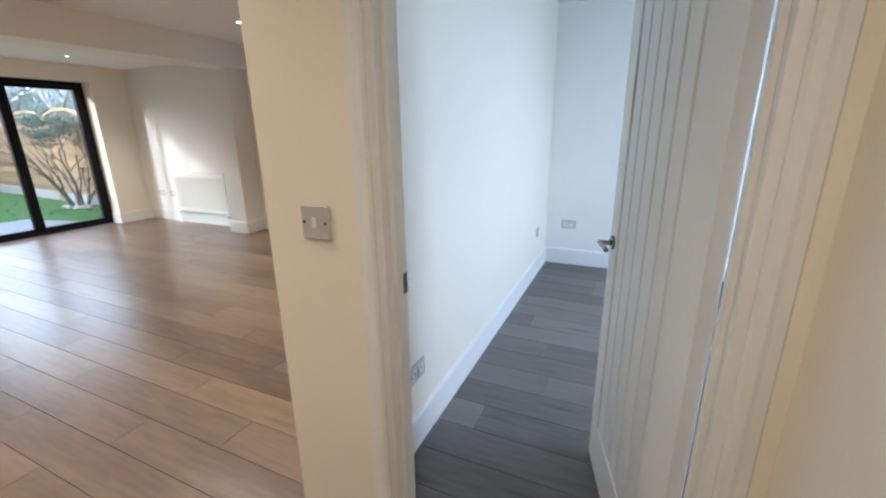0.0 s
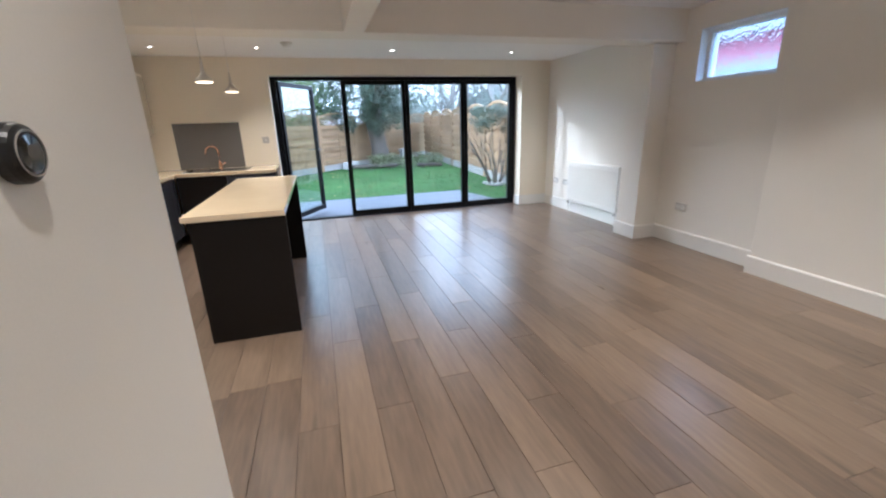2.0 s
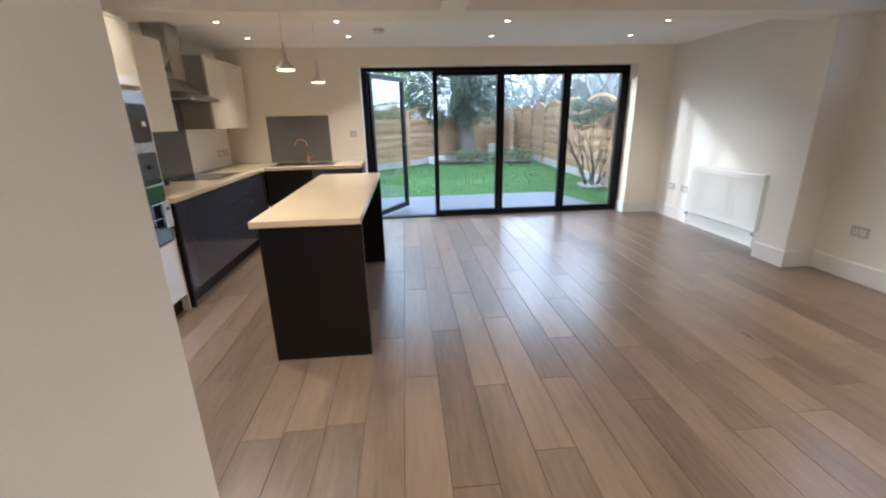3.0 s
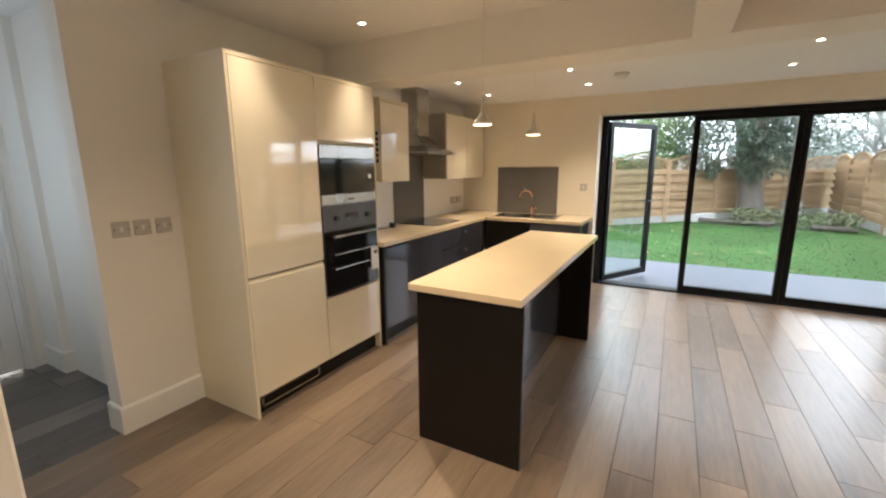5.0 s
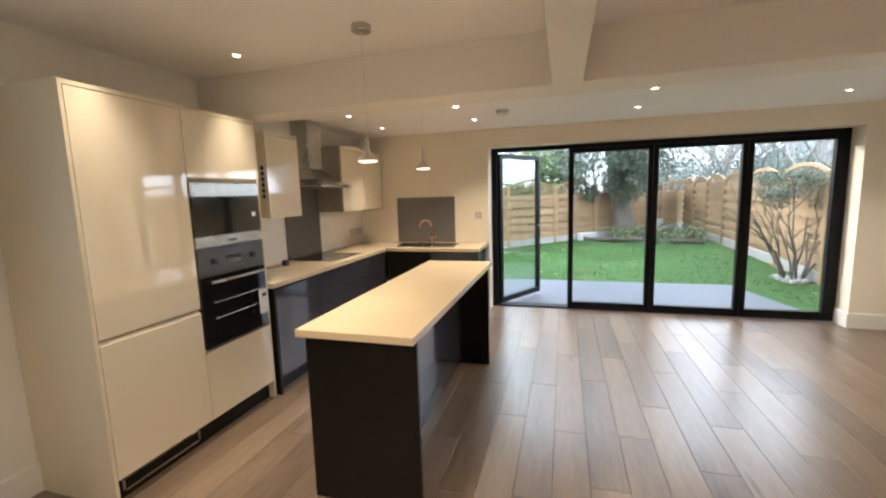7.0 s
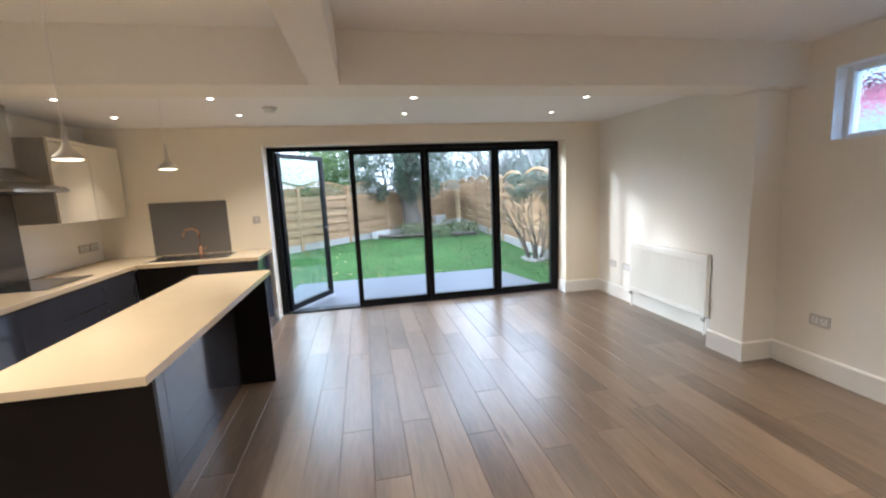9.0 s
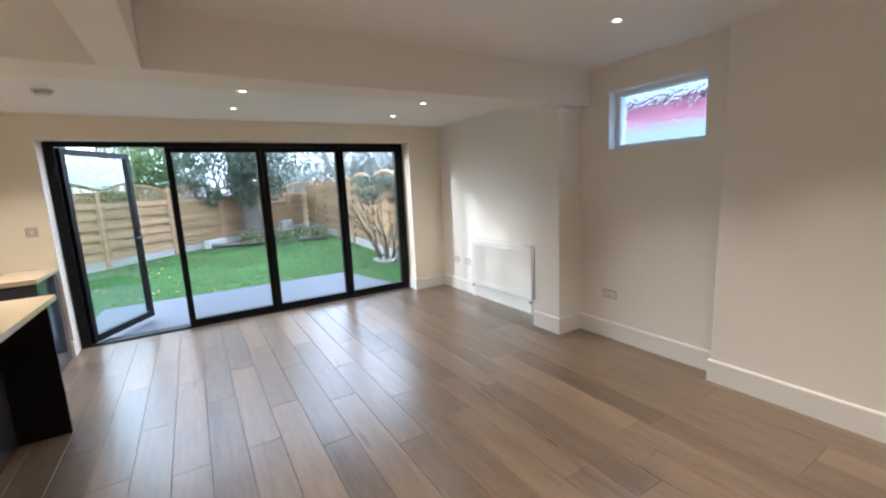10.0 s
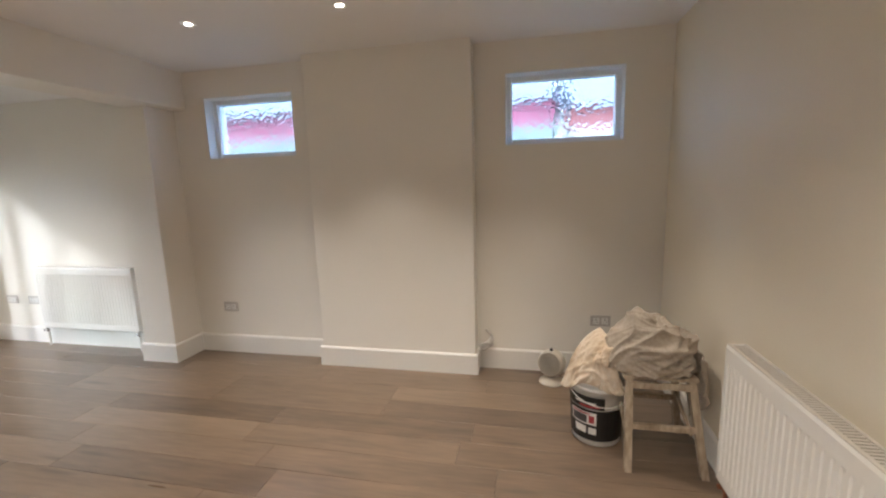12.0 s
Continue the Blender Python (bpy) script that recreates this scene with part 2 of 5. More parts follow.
def lathe(profile, centre, sides=24, bm=None):
    """A turned shape: profile of (radius, height) about a vertical axis through centre."""
    own = bmesh.new()
    rings = []
    for r, z in profile:
        rings.append([own.verts.new((centre[0] + r * math.cos(2 * math.pi * k / sides), centre[1] + r * math.sin(2 * math.pi * k / sides), centre[2] + z)) for k in range(sides)])
    for a, b in zip(rings, rings[1:]):
        for k in range(sides):
            own.faces.new((a[k], a[(k + 1) % sides], b[(k + 1) % sides], b[k]))
    for ring, flip in ((rings[0], True), (rings[-1], False)):
        own.faces.new(ring[::-1] if flip else ring)
    return own if bm is None else merge(bm, own)


def tube(points, r, sides=8, bm=None):
    """A bent round tube along points."""
    own = bmesh.new()
    pts = [Vector(p) for p in points]
    rings = []
    for i, p in enumerate(pts):
        d = (pts[min(i + 1, len(pts) - 1)] - pts[max(i - 1, 0)]).normalized()
        q = d.to_track_quat("Z", "Y")
        rr = r[i] if isinstance(r, (list, tuple)) else r
        rings.append([own.verts.new(p + q @ Vector((rr * math.cos(2 * math.pi * k / sides), rr * math.sin(2 * math.pi * k / sides), 0))) for k in range(sides)])
    for a, b in zip(rings, rings[1:]):
        for k in range(sides):
            own.faces.new((a[k], a[(k + 1) % sides], b[(k + 1) % sides], b[k]))
    own.faces.new(rings[0][::-1])
    own.faces.new(rings[-1])
    return own if bm is None else merge(bm, own)


def prism(outline, axis, lo, hi, bm=None):
    """A polygon of two coordinates, drawn out along an axis from lo to hi."""
    own = bmesh.new()
    def at(p, c):
        return {"x": (c, p[0], p[1]), "y": (p[0], c, p[1]), "z": (p[0], p[1], c)}[axis]
    a = [own.verts.new(at(p, lo)) for p in outline]
    b = [own.verts.new(at(p, hi)) for p in outline]
    own.faces.new(a[::-1])
    own.faces.new(b)
    for k in range(len(a)):
        own.faces.new((a[k], a[(k + 1) % len(a)], b[(k + 1) % len(a)], b[k]))
    bmesh.ops.recalc_face_normals(own, faces=own.faces[:])
    return own if bm is None else merge(bm, own)


def structure(name, bm, material, label="", category=""):
    return tagged(part(name, bm, material), label, category, kind="structure")


# ---- the shell ----
TOP, EXT_TOP, SOFFIT = 2.50, 2.36, 2.19
KY, EX, WY, SY = -1.475, -7.84, 4.80, 4.74
structure("wall_kitchen", slabs([((-8.25, -1.62, 0), (-3.41, KY, 2.6))]), PAINT, "off-white painted plaster wall behind the kitchen units", "wall")
structure("wall_garden_left", slabs([((-8.25, KY, 0), (EX, 0.345, 2.6))]), CREAMPAINT, "cream painted end wall behind the sink", "wall")
structure("wall_garden_right", slabs([((-8.25, 4.232, 0), (EX, 5.05, 2.6))]), CREAMPAINT, "cream painted end wall beside the garden doors", "wall")
structure("lintel", slabs([((-8.25, 0.345, 2.14), (EX, 4.232, 2.6))]), CREAMPAINT, "cream painted wall above the garden doors", "wall")
structure("wall_extension", slabs([((EX, SY, 0), (-5.63, 5.05, 2.6))]), PAINT, "off-white painted side wall beside the garden doors", "wall")
structure("wall_pier", slabs([((-5.63, 4.50, 0), (-5.30, 5.05, SOFFIT - 0.001)), ((-5.63, 4.56, SOFFIT), (-5.502, 5.05, 2.6))], 0.004), PAINT, "off-white plastered pier under the ceiling beam", "wall")
WX = [(-4.99, -4.155), (-2.43, -1.603)]
WZ = (1.765, 2.275)
structure("wall_windows", slabs([((-5.30, WY, 0), (2.0, 5.05, WZ[0])), ((-5.30, WY, WZ[1]), (2.0, 5.05, 2.6)),
                                 ((-5.30, WY, WZ[0]), (WX[0][0], 5.05, WZ[1])), ((WX[0][1], WY, WZ[0]), (WX[1][0], 5.05, WZ[1])), ((WX[1][1], WY, WZ[0]), (2.0, 5.05, WZ[1]))]),
          PAINT, "off-white plastered wall with two high windows", "wall")
structure("wall_chimney_breast", slabs([((-3.967, 4.655, 0), (-2.66, WY, 2.55))], 0.004), PAINT, "off-white plastered chimney breast standing proud of the wall", "wall")
structure("wall_partition", prism([(-1.268, 1.239), (-1.16, 1.239), (-1.16, WY), (-1.30, WY), (-1.30, 3.6)], "z", 0, 2.55), CREAMPAINT, "cream painted partition wall between living room and bedroom", "wall")
DX0, DX1, DH, DT = -0.926, -0.165, 2.04, 0.098
structure("wall_hall_door", slabs([((-1.16, 1.239, 0), (DX0, 1.239 + DT, 2.55)), ((DX1, 1.239, 0), (-0.09, 1.239 + DT, 2.55)), ((DX0, 1.239, DH), (DX1, 1.239 + DT, 2.55))]), CREAMPAINT, "cream painted hall wall with a doorway", "wall")
structure("wall_hall_east", slabs([((-0.09, -3.2, 0), (0.05, 1.379, 2.55))]), CREAMPAINT, "cream painted narrow hall wall", "wall")
structure("wall_hall_left", slabs([((-2.575, 0.335, 0), (-0.90, 0.475, 2.55))], 0.004), PAINT, "off-white painted hall wall ending at a corner", "wall")
# The opening is unseen, added only to hold the passage's fill lamp.
structure("wall_passage_east", slabs([((-2.575, -1.85, 0), (-2.435, 0.335, 2.55)), ((-2.575, -3.05, 0), (-2.435, -2.80, 2.55)), ((-2.575, -2.80, 0), (-2.435, -1.85, 0.9)), ((-2.575, -2.80, 2.1), (-2.435, -1.85, 2.55))]), PAINT, "off-white passage wall with an opening added for fill light", "wall")
structure("wall_hall_west", slabs([((-1.04, -3.05, 0), (-0.90, 0.335, 2.55))]), PAINT, "off-white painted hall wall", "wall")
structure("wall_passage", slabs([((-3.76, -2.72, 0), (-3.62, -1.62, 2.55)), ((-3.76, -3.05, 0), (-3.57, -2.72, 2.55))]), PAINT, "shaded off-white passage wall", "wall")
PDX0, PDX1 = -3.46, -2.70
structure("wall_passage_end", slabs([((-3.76, -3.2, 0), (PDX0, -3.05, 2.55)), ((PDX1, -3.2, 0), (-0.09, -3.05, 2.55)), ((PDX0, -3.2, DH), (PDX1, -3.05, 2.55))]), PAINT, "off-white wall at the end of the passage", "wall")
structure("wall_bedroom_east", slabs([((1.85, 1.379, 0), (2.0, 2.2, 2.55)), ((1.85, 3.9, 0), (2.0, WY, 2.55)), ((1.85, 2.2, 0), (2.0, 3.9, 0.9)), ((1.85, 2.2, 2.2), (2.0, 3.9, 2.55))]), PAINT, "white painted bedroom wall with a window opening", "wall")
structure("wall_bedroom_south", slabs([((0.05, 1.241, 0), (2.0, 1.379, 2.55))]), PAINT, "white painted bedroom wall", "wall")
structure("ceiling_main", slabs([((-5.18, -3.2, TOP), (2.0, 5.05, 2.62))]), CEIL, "smooth white plastered ceiling with downlights", "ceiling")
structure("ceiling_extension", slabs([((-8.25, -1.62, EXT_TOP), (-5.50, 5.05, 2.62))]), CEIL, "lower smooth white ceiling with downlights", "ceiling")
structure("ceiling_beam", slabs([((-5.50, -1.62, SOFFIT), (-5.18, 4.83, 2.62)), ((-5.18, 1.21, SOFFIT), (-1.16, 1.386, 2.55))], 0.003), PAINT, "boxed-in off-white ceiling beams", "beam")
structure("floor", slabs([((-8.06, -3.2, -0.10), (2.0, 5.05, -0.006))]), UNDER, "greige oak-effect laminate plank floor", "floor")


def baseboard(a, b, normal, h=0.165, d=0.018):
    """A skirting board along a wall's foot from a to b, standing out along normal."""
    a, b, nrm = Vector((*a, 0)), Vector((*b, 0)), Vector((*normal, 0))
    run = (b - a)
    length = run.length
    own = bmesh.new()
    prof = [(0.0005, 0), (d, 0), (d, h - 0.012), (d - 0.006, h - 0.003), (0.004, h), (0.0005, h)]
    ends = []
    for s in (0, length):
        ends.append([own.verts.new(a + run.normalized() * s + nrm * p + Vector((0, 0, z))) for p, z in prof])
    own.faces.new(ends[0][::-1])
    own.faces.new(ends[1])
    for k in range(len(prof)):
        own.faces.new((ends[0][k], ends[0][(k + 1) % len(prof)], ends[1][(k + 1) % len(prof)], ends[1][k]))
    bmesh.ops.recalc_face_normals(own, faces=own.faces[:])
    structure("baseboard", own, GLOSS_WHITE, "white painted skirting board", "skirting")


for a, b, nrm in [((-5.30, WY), (-3.967, WY), (0, -1)), ((-3.985, 4.655), (-2.642, 4.655), (0, -1)), ((-3.967, 4.655), (-3.967, 4.782), (-1, 0)), ((-2.66, 4.655), (-2.66, 4.782), (1, 0)),
                  ((-2.66, WY), (-1.30, WY), (0, -1)), ((-5.648, 4.50), (-5.282, 4.50), (0, -1)), ((-5.30, 4.50), (-5.30, 4.782), (1, 0)), ((-5.63, 4.50), (-5.63, 4.722), (-1, 0)),
                  ((EX, SY), (-5.648, SY), (0, -1)), ((EX, 4.232), (EX, 4.722), (1, 0)), ((-8.05, 4.232), (EX + 0.018, 4.232), (0, -1)), ((-1.30, 3.6), (-1.30, 4.782), (-1, 0)), ((-1.268, 1.239), (-1.30, 3.6), (-1, 0)), ((-1.286, 1.239), (-0.975, 1.239), (0, -1)),
                  ((-2.593, 0.475), (-0.90, 0.475), (0, 1)), ((-2.575, -3.05), (-2.575, 0.475), (-1, 0)), ((-3.872, KY), (-3.392, KY), (0, 1)), ((-3.41, -1.62), (-3.41, KY), (1, 0)),
                  ((-1.16, 1.379), (-1.16, WY), (1, 0)), ((-1.142, WY), (1.85, WY), (0, -1)), ((-3.57, -2.72), (-3.57, -3.05), (1, 0)), ((-3.62, -2.72), (-3.552, -2.72), (0, 1)), ((EX, 0.30), (EX, 0.345), (1, 0)),
                  ((-0.09, -3.0), (-0.09, 1.2), (-1, 0)), ((-0.90, -3.0), (-0.90, 0.475), (1, 0))]:
    baseboard(a, b, nrm)


# ---- garden doors ----
FX0, FX1 = -8.13, -8.06
doors = thing("bifold_door", (FX0, 0.345, 0.0), "black aluminium four-leaf bifold garden doors with one leaf open", "door", kind="structure")
part("frame", slabs([((FX0, 0.347, 0.0), (FX1, 0.425, 2.138)), ((FX0, 4.165, 0.0), (FX1, 4.230, 2.138)), ((FX0, 0.425, 2.085), (FX1, 4.165, 2.138)), ((FX0, 0.425, 0.0), (FX1, 4.165, 0.022))], 0.003), ALU, doors)


def leaf(parent, y0, y1, glass, stile=0.055, bottom=0.075):
    z0, z1 = 0.024, 2.083
    x0, x1 = FX0 + 0.006, FX1 + 0.004
    lf = part("leaf", slabs([((x0, y0, z0), (x1, y0 + stile, z1)), ((x0, y1 - stile, z0), (x1, y1, z1)), ((x0, y0 + stile, z0), (x1, y1 - stile, z0 + bottom)), ((x0, y0 + stile, z1 - 0.058), (x1, y1 - stile, z1))], 0.003), ALU, parent)
    pane = part("pane", slab((FX0 + 0.03, y0 + stile - 0.004, z0 + bottom - 0.004), (FX0 + 0.036, y1 - stile + 0.004, z1 - 0.054)), glass, lf)
    return lf


for y0, y1 in ((1.345, 2.315), (2.319, 3.293), (3.297, 4.163)):
    leaf(doors, y0, y1, PANE)
part("mullion_post", slab((FX0 + 0.004, 1.335, 0.023), (FX1 + 0.006, 1.343, 2.08)), ALU, doors)
open_leaf = thing("door_leaf", (-8.12, 0.43, 0.0), "open black aluminium glazed garden door leaf", "door", kind="structure", turn=60.0)
LW = 0.965
lf = part("leaf_frame", slabs([((-0.03, 0, 0.024), (0.03, 0.06, 2.08)), ((-0.03, LW - 0.06, 0.024), (0.03, LW, 2.08)), ((-0.03, 0.06, 0.024), (0.03, LW - 0.06, 0.10)), ((-0.03, 0.06, 2.02), (0.03, LW - 0.06, 2.08))], 0.003), ALU, open_leaf, local=True)
part("pane", slab((-0.003, 0.056, 0.096), (0.003, LW - 0.056, 2.024)), TINTED, lf, local=True)
hb = slabs([((0.03, LW - 0.045, 0.93), (0.038, LW - 0.015, 1.13)), ((-0.038, LW - 0.045, 0.93), (-0.03, LW - 0.015, 1.13))], 0.002)
rod((0.03, LW - 0.03, 1.06), (0.075, LW - 0.03, 1.06), 0.009, bm=hb)
rod((0.072, LW - 0.03, 1.06), (0.072, LW - 0.16, 1.06), 0.009, bm=hb)
rod((-0.03, LW - 0.03, 1.06), (-0.075, LW - 0.03, 1.06), 0.009, bm=hb)
rod((-0.072, LW - 0.03, 1.06), (-0.072, LW - 0.16, 1.06), 0.009, bm=hb)
part("handle", hb, BLACK, open_leaf, "black lever handle", local=True)
for z in (0.25, 1.05, 1.85):
    part("hinge", rod((FX1 + 0.012, 0.405, z - 0.05), (FX1 + 0.012, 0.405, z + 0.05), 0.011), ALU, doors)


# ---- high windows ----
for k, (x0, x1) in enumerate(WX):
    y0, y1 = 4.895, 4.965
    w = thing("window_%d" % (k + 1), ((x0 + x1) / 2, y0, WZ[0]), "high white window with patterned obscure glass", "window", kind="structure")
    f = 0.045
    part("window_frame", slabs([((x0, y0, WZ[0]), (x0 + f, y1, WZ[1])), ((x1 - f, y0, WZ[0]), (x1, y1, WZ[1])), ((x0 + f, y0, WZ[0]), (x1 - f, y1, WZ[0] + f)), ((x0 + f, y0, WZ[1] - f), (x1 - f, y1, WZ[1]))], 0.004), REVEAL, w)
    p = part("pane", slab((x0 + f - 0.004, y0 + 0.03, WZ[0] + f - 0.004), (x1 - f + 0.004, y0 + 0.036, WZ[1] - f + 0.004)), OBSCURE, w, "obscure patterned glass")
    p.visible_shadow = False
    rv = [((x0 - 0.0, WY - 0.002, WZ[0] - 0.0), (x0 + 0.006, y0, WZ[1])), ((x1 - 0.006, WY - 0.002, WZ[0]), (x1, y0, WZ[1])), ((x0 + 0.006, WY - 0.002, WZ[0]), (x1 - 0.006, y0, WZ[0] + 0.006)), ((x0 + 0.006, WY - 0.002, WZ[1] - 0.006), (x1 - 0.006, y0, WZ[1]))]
    part("window_reveal", slabs(rv), REVEAL, w, "white lined reveal, tinted blue for skylight")


# ---- downlights and pendants ----
def downlight(x, y, z, power=1.0, soft=0.05, beam=108, tilt=0):
    d = thing("downlight", (x, y, z), "recessed white ceiling downlight switched on, some added unseen as fill", "downlight", "ceiling downlights")
    part("bezel", lathe([(0.022, -0.001), (0.040, -0.006), (0.044, -0.003), (0.044, 0.0), (0.022, 0.0)], (x, y, z)), PLASTIC, d, smooth=False)
    part("lens", lathe([(0.0215, -0.0015), (0.0215, 0.0)], (x, y, z - 0.001), 20), BULB, d, "glowing lamp lens")
    lamp = new("downlight_or_fill_lamp", bpy.data.lights.new("downlight_or_fill_lamp", "SPOT"))
    lamp.data.energy, lamp.data.color, lamp.data.spot_size, lamp.data.spot_blend, lamp.data.shadow_soft_size = LAMP_W * 4.3 * power, LAMP_COLOUR, radians(beam), 1.0, soft
    lamp.matrix_basis = pose(x, y, z - 0.005 - soft, tilt)


# The pair at y 2.1 and the one at x -1.75 are unseen, added as fill.
for x, y, z in [(-3.295, 3.935, TOP), (-4.285, 3.93, TOP), (-4.86, -0.79, TOP), (-3.965, -0.80, TOP), (-6.34, -0.80, EXT_TOP), (-7.14, -0.80, EXT_TOP), (-6.34, 0.31, EXT_TOP), (-7.09, 0.33, EXT_TOP),
                (-6.33, 1.985, EXT_TOP), (-7.11, 1.98, EXT_TOP), (-6.33, 3.66, EXT_TOP), (-7.12, 3.68, EXT_TOP), (-2.31, 3.93, TOP), (-2.31, 2.1, TOP), (-3.3, 2.1, TOP), (-1.75, 0.85, TOP)]:
    if z == TOP and y < -0.7:
        downlight(x, y, z, 1.7, beam=84, tilt=19)
    elif z == TOP and y > 3.9:
        downlight(x, y, z, 1.25, beam=84, tilt=-3)
    elif y < -0.7:
        downlight(x, y, z, 0.9, beam=82, tilt=5)
    else:
        downlight(x, y, z, 0.8 if y > 3 else 0.4 if x > -2 else 1.3 if z == TOP else 1.0, beam=124 if z == TOP else 108)
# Two more unseen lamps, added to brighten the hall and the cabinet fronts.
downlight(-0.45, 0.35, TOP, 0.6, 0.12, 130)
downlight(-2.95, 0.45, TOP, 1.1, beam=140)


def pendant(x, y, top, bottom):
    p = thing("pendant_lamp", (x, y, top), "small brushed-metal bell pendant lamp switched on, on a thin cable", "pendant lamp", "pendants over the island")
    part("ceiling_rose", lathe([(0.05, -0.035), (0.055, -0.03), (0.055, 0.0)], (x, y, top)), STEEL, p, smooth=False)
    part("cable", rod((x, y, top - 0.03), (x, y, bottom + 0.16), 0.0025, sides=6), PLASTIC, p)
    part("shade", lathe([(0.056, 0.0), (0.058, 0.002), (0.057, 0.010), (0.047, 0.022), (0.030, 0.038), (0.017, 0.055), (0.011, 0.085), (0.007, 0.14), (0.004, 0.165)], (x, y, bottom), 28), PENDANTMETAL, p, smooth=True)
    part("diffuser", lathe([(0.05, -0.004), (0.054, -0.001), (0.054, 0.001)], (x, y, bottom), 24), BULB_WARM, p, "glowing diffuser")
    lamp = new("pendant_light", bpy.data.lights.new("pendant_light", "SPOT"))
    lamp.data.energy, lamp.data.color, lamp.data.spot_size, lamp.data.spot_blend, lamp.data.shadow_soft_size = LAMP_W * 0.5, LAMP_COLOUR, radians(140), 0.8, 0.018
    lamp.location = (x, y, bottom - 0.006)


pendant(-4.715, 0.19, TOP, 1.758)
pendant(-5.645, 0.21, EXT_TOP, 1.762)

sd = thing("smoke_detector", (-6.72, 0.69, EXT_TOP), "round white ceiling smoke detector", "smoke detector")
part("base", lathe([(0.062, -0.012), (0.065, -0.008), (0.065, 0.0)], (-6.72, 0.69, EXT_TOP)), SOCKET, sd)
part("cover", lathe([(0.02, -0.048), (0.042, -0.045), (0.052, -0.030), (0.052, -0.012)], (-6.72, 0.69, EXT_TOP)), PLASTIC, sd, smooth=True)

# Area lamp in an unseen, added window opening stands in for the bedroom's daylight.
bed = new("bedroom_daylight", bpy.data.lights.new("bedroom_daylight", "AREA"))
bed.data.shape, bed.data.size, bed.data.size_y, bed.data.energy, bed.data.color = "RECTANGLE", 1.6, 1.2, 14.5, (0.60, 0.75, 1.0)
bed.matrix_world = look((1.92, 3.05, 1.55), (0, 3.05, 1.3))
# Cool area lamp added out of view to brighten the passage.
hal = new("passage_fill", bpy.data.lights.new("passage_fill", "AREA"))
hal.data.shape, hal.data.size, hal.data.size_y, hal.data.energy, hal.data.color = "RECTANGLE", 0.9, 1.15, 2.4, (0.74, 0.87, 1.0)
hal.matrix_world = look((-2.45, -2.325, 1.5), (-4, -2.325, 1.4))


# ---- kitchen ----
FY = -0.90
tall = thing("tall_cabinet", (-4.48, -1.17, 0), "tall gloss cream kitchen housing with integrated fridge doors and oven bay", "kitchen cabinet")
for x in (-3.883, -5.093):
    part("side_panel", slab((x, KY + 0.004, 0.0), (x + 0.018, FY, 2.125), 0.001), CREAM_SIDE, tall)
part("carcass", slabs([((-5.075, KY + 0.004, 0.14), (-3.883, FY - 0.05, 0.16)), ((-5.075, KY + 0.004, 2.09), (-3.883, FY - 0.02, 2.11)), ((-4.49, KY + 0.004, 0.16), (-4.474, FY - 0.03, 2.09)), ((-5.075, KY + 0.004, 0.16), (-3.883, KY + 0.02, 2.09)),
                       ((-5.075, KY + 0.02, 1.675), (-4.49, FY - 0.03, 1.69)), ((-5.075, KY + 0.02, 1.2), (-4.49, FY - 0.03, 1.215)), ((-5.075, KY + 0.02, 0.595), (-4.49, FY - 0.03, 0.61))]), CREAM_SIDE, tall)
part("top_trim", slab((-5.075, FY - 0.03, 2.103), (-3.883, FY - 0.001, 2.124), 0.001), CREAM_SIDE, tall)


def front(name, parent, lo, hi, mat, groove=None):
    """A cabinet front in the plane y; groove 'top' or 'bottom': the scooped finger grip along that edge."""
    x0, x1 = sorted((lo[0], hi[0]))
    z0, z1 = lo[1], hi[1]
    y = lo[2]
    prof = [(y - 0.02, z0), (y, z0), (y, z1), (y - 0.02, z1)]
    if groove == "top":
        prof = [(y - 0.02, z0), (y, z0 + 0.001), (y, z1 - 0.016), (y - 0.005, z1 - 0.010), (y - 0.014, z1 - 0.004), (y - 0.02, z1)]
    if groove == "bottom":
        prof = [(y - 0.02, z0), (y - 0.014, z0 + 0.004), (y - 0.005, z0 + 0.010), (y, z0 + 0.016), (y, z1 - 0.001), (y - 0.02, z1)]
    return part(name, prism(prof, "x", x0, x1), mat, parent)


front("door", tall, (-3.886, 0.875, FY), (-4.479, 2.10, FY), CREAM, "bottom")
front("door", tall, (-3.886, 0.14, FY), (-4.479, 0.871, FY), CREAM, "top")
front("door", tall, (-4.485, 1.69, FY), (-5.072, 2.10, FY), CREAM, "bottom")
front("drawer_front", tall, (-4.485, 0.14, FY), (-5.072, 0.592, FY), CREAM, None)
part("plinth", slab((-5.075, FY - 0.07, 0.0), (-3.883, FY - 0.055, 0.135)), BLACKBROWN, tall, "dark plinth")
vent = part("plinth_grille", slabs([((-4.42, FY - 0.055, 0.03), (-3.93, FY - 0.048, 0.045)), ((-4.42, FY - 0.055, 0.10), (-3.93, FY - 0.048, 0.115)), ((-4.42, FY - 0.055, 0.03), (-4.405, FY - 0.048, 0.115)), ((-3.945, FY - 0.055, 0.03), (-3.93, FY - 0.048, 0.115))]), STEEL, tall, "metal plinth vent")
for i in range(4):
    part("slat", slab((-4.405, FY - 0.054, 0.050 + i * 0.012), (-3.945, FY - 0.050, 0.055 + i * 0.012)), BLACK, vent)

mw = thing("microwave_oven", (-4.78, -1.15, 1.217), "built-in steel and black glass microwave oven", "microwave")
part("body", slab((-5.07, FY - 0.35, 1.217), (-4.492, FY - 0.012, 1.672)), BLACK, mw)
part("top_trim", slab((-5.072, FY - 0.012, 1.585), (-4.488, FY + 0.006, 1.672), 0.002), STEEL, mw)
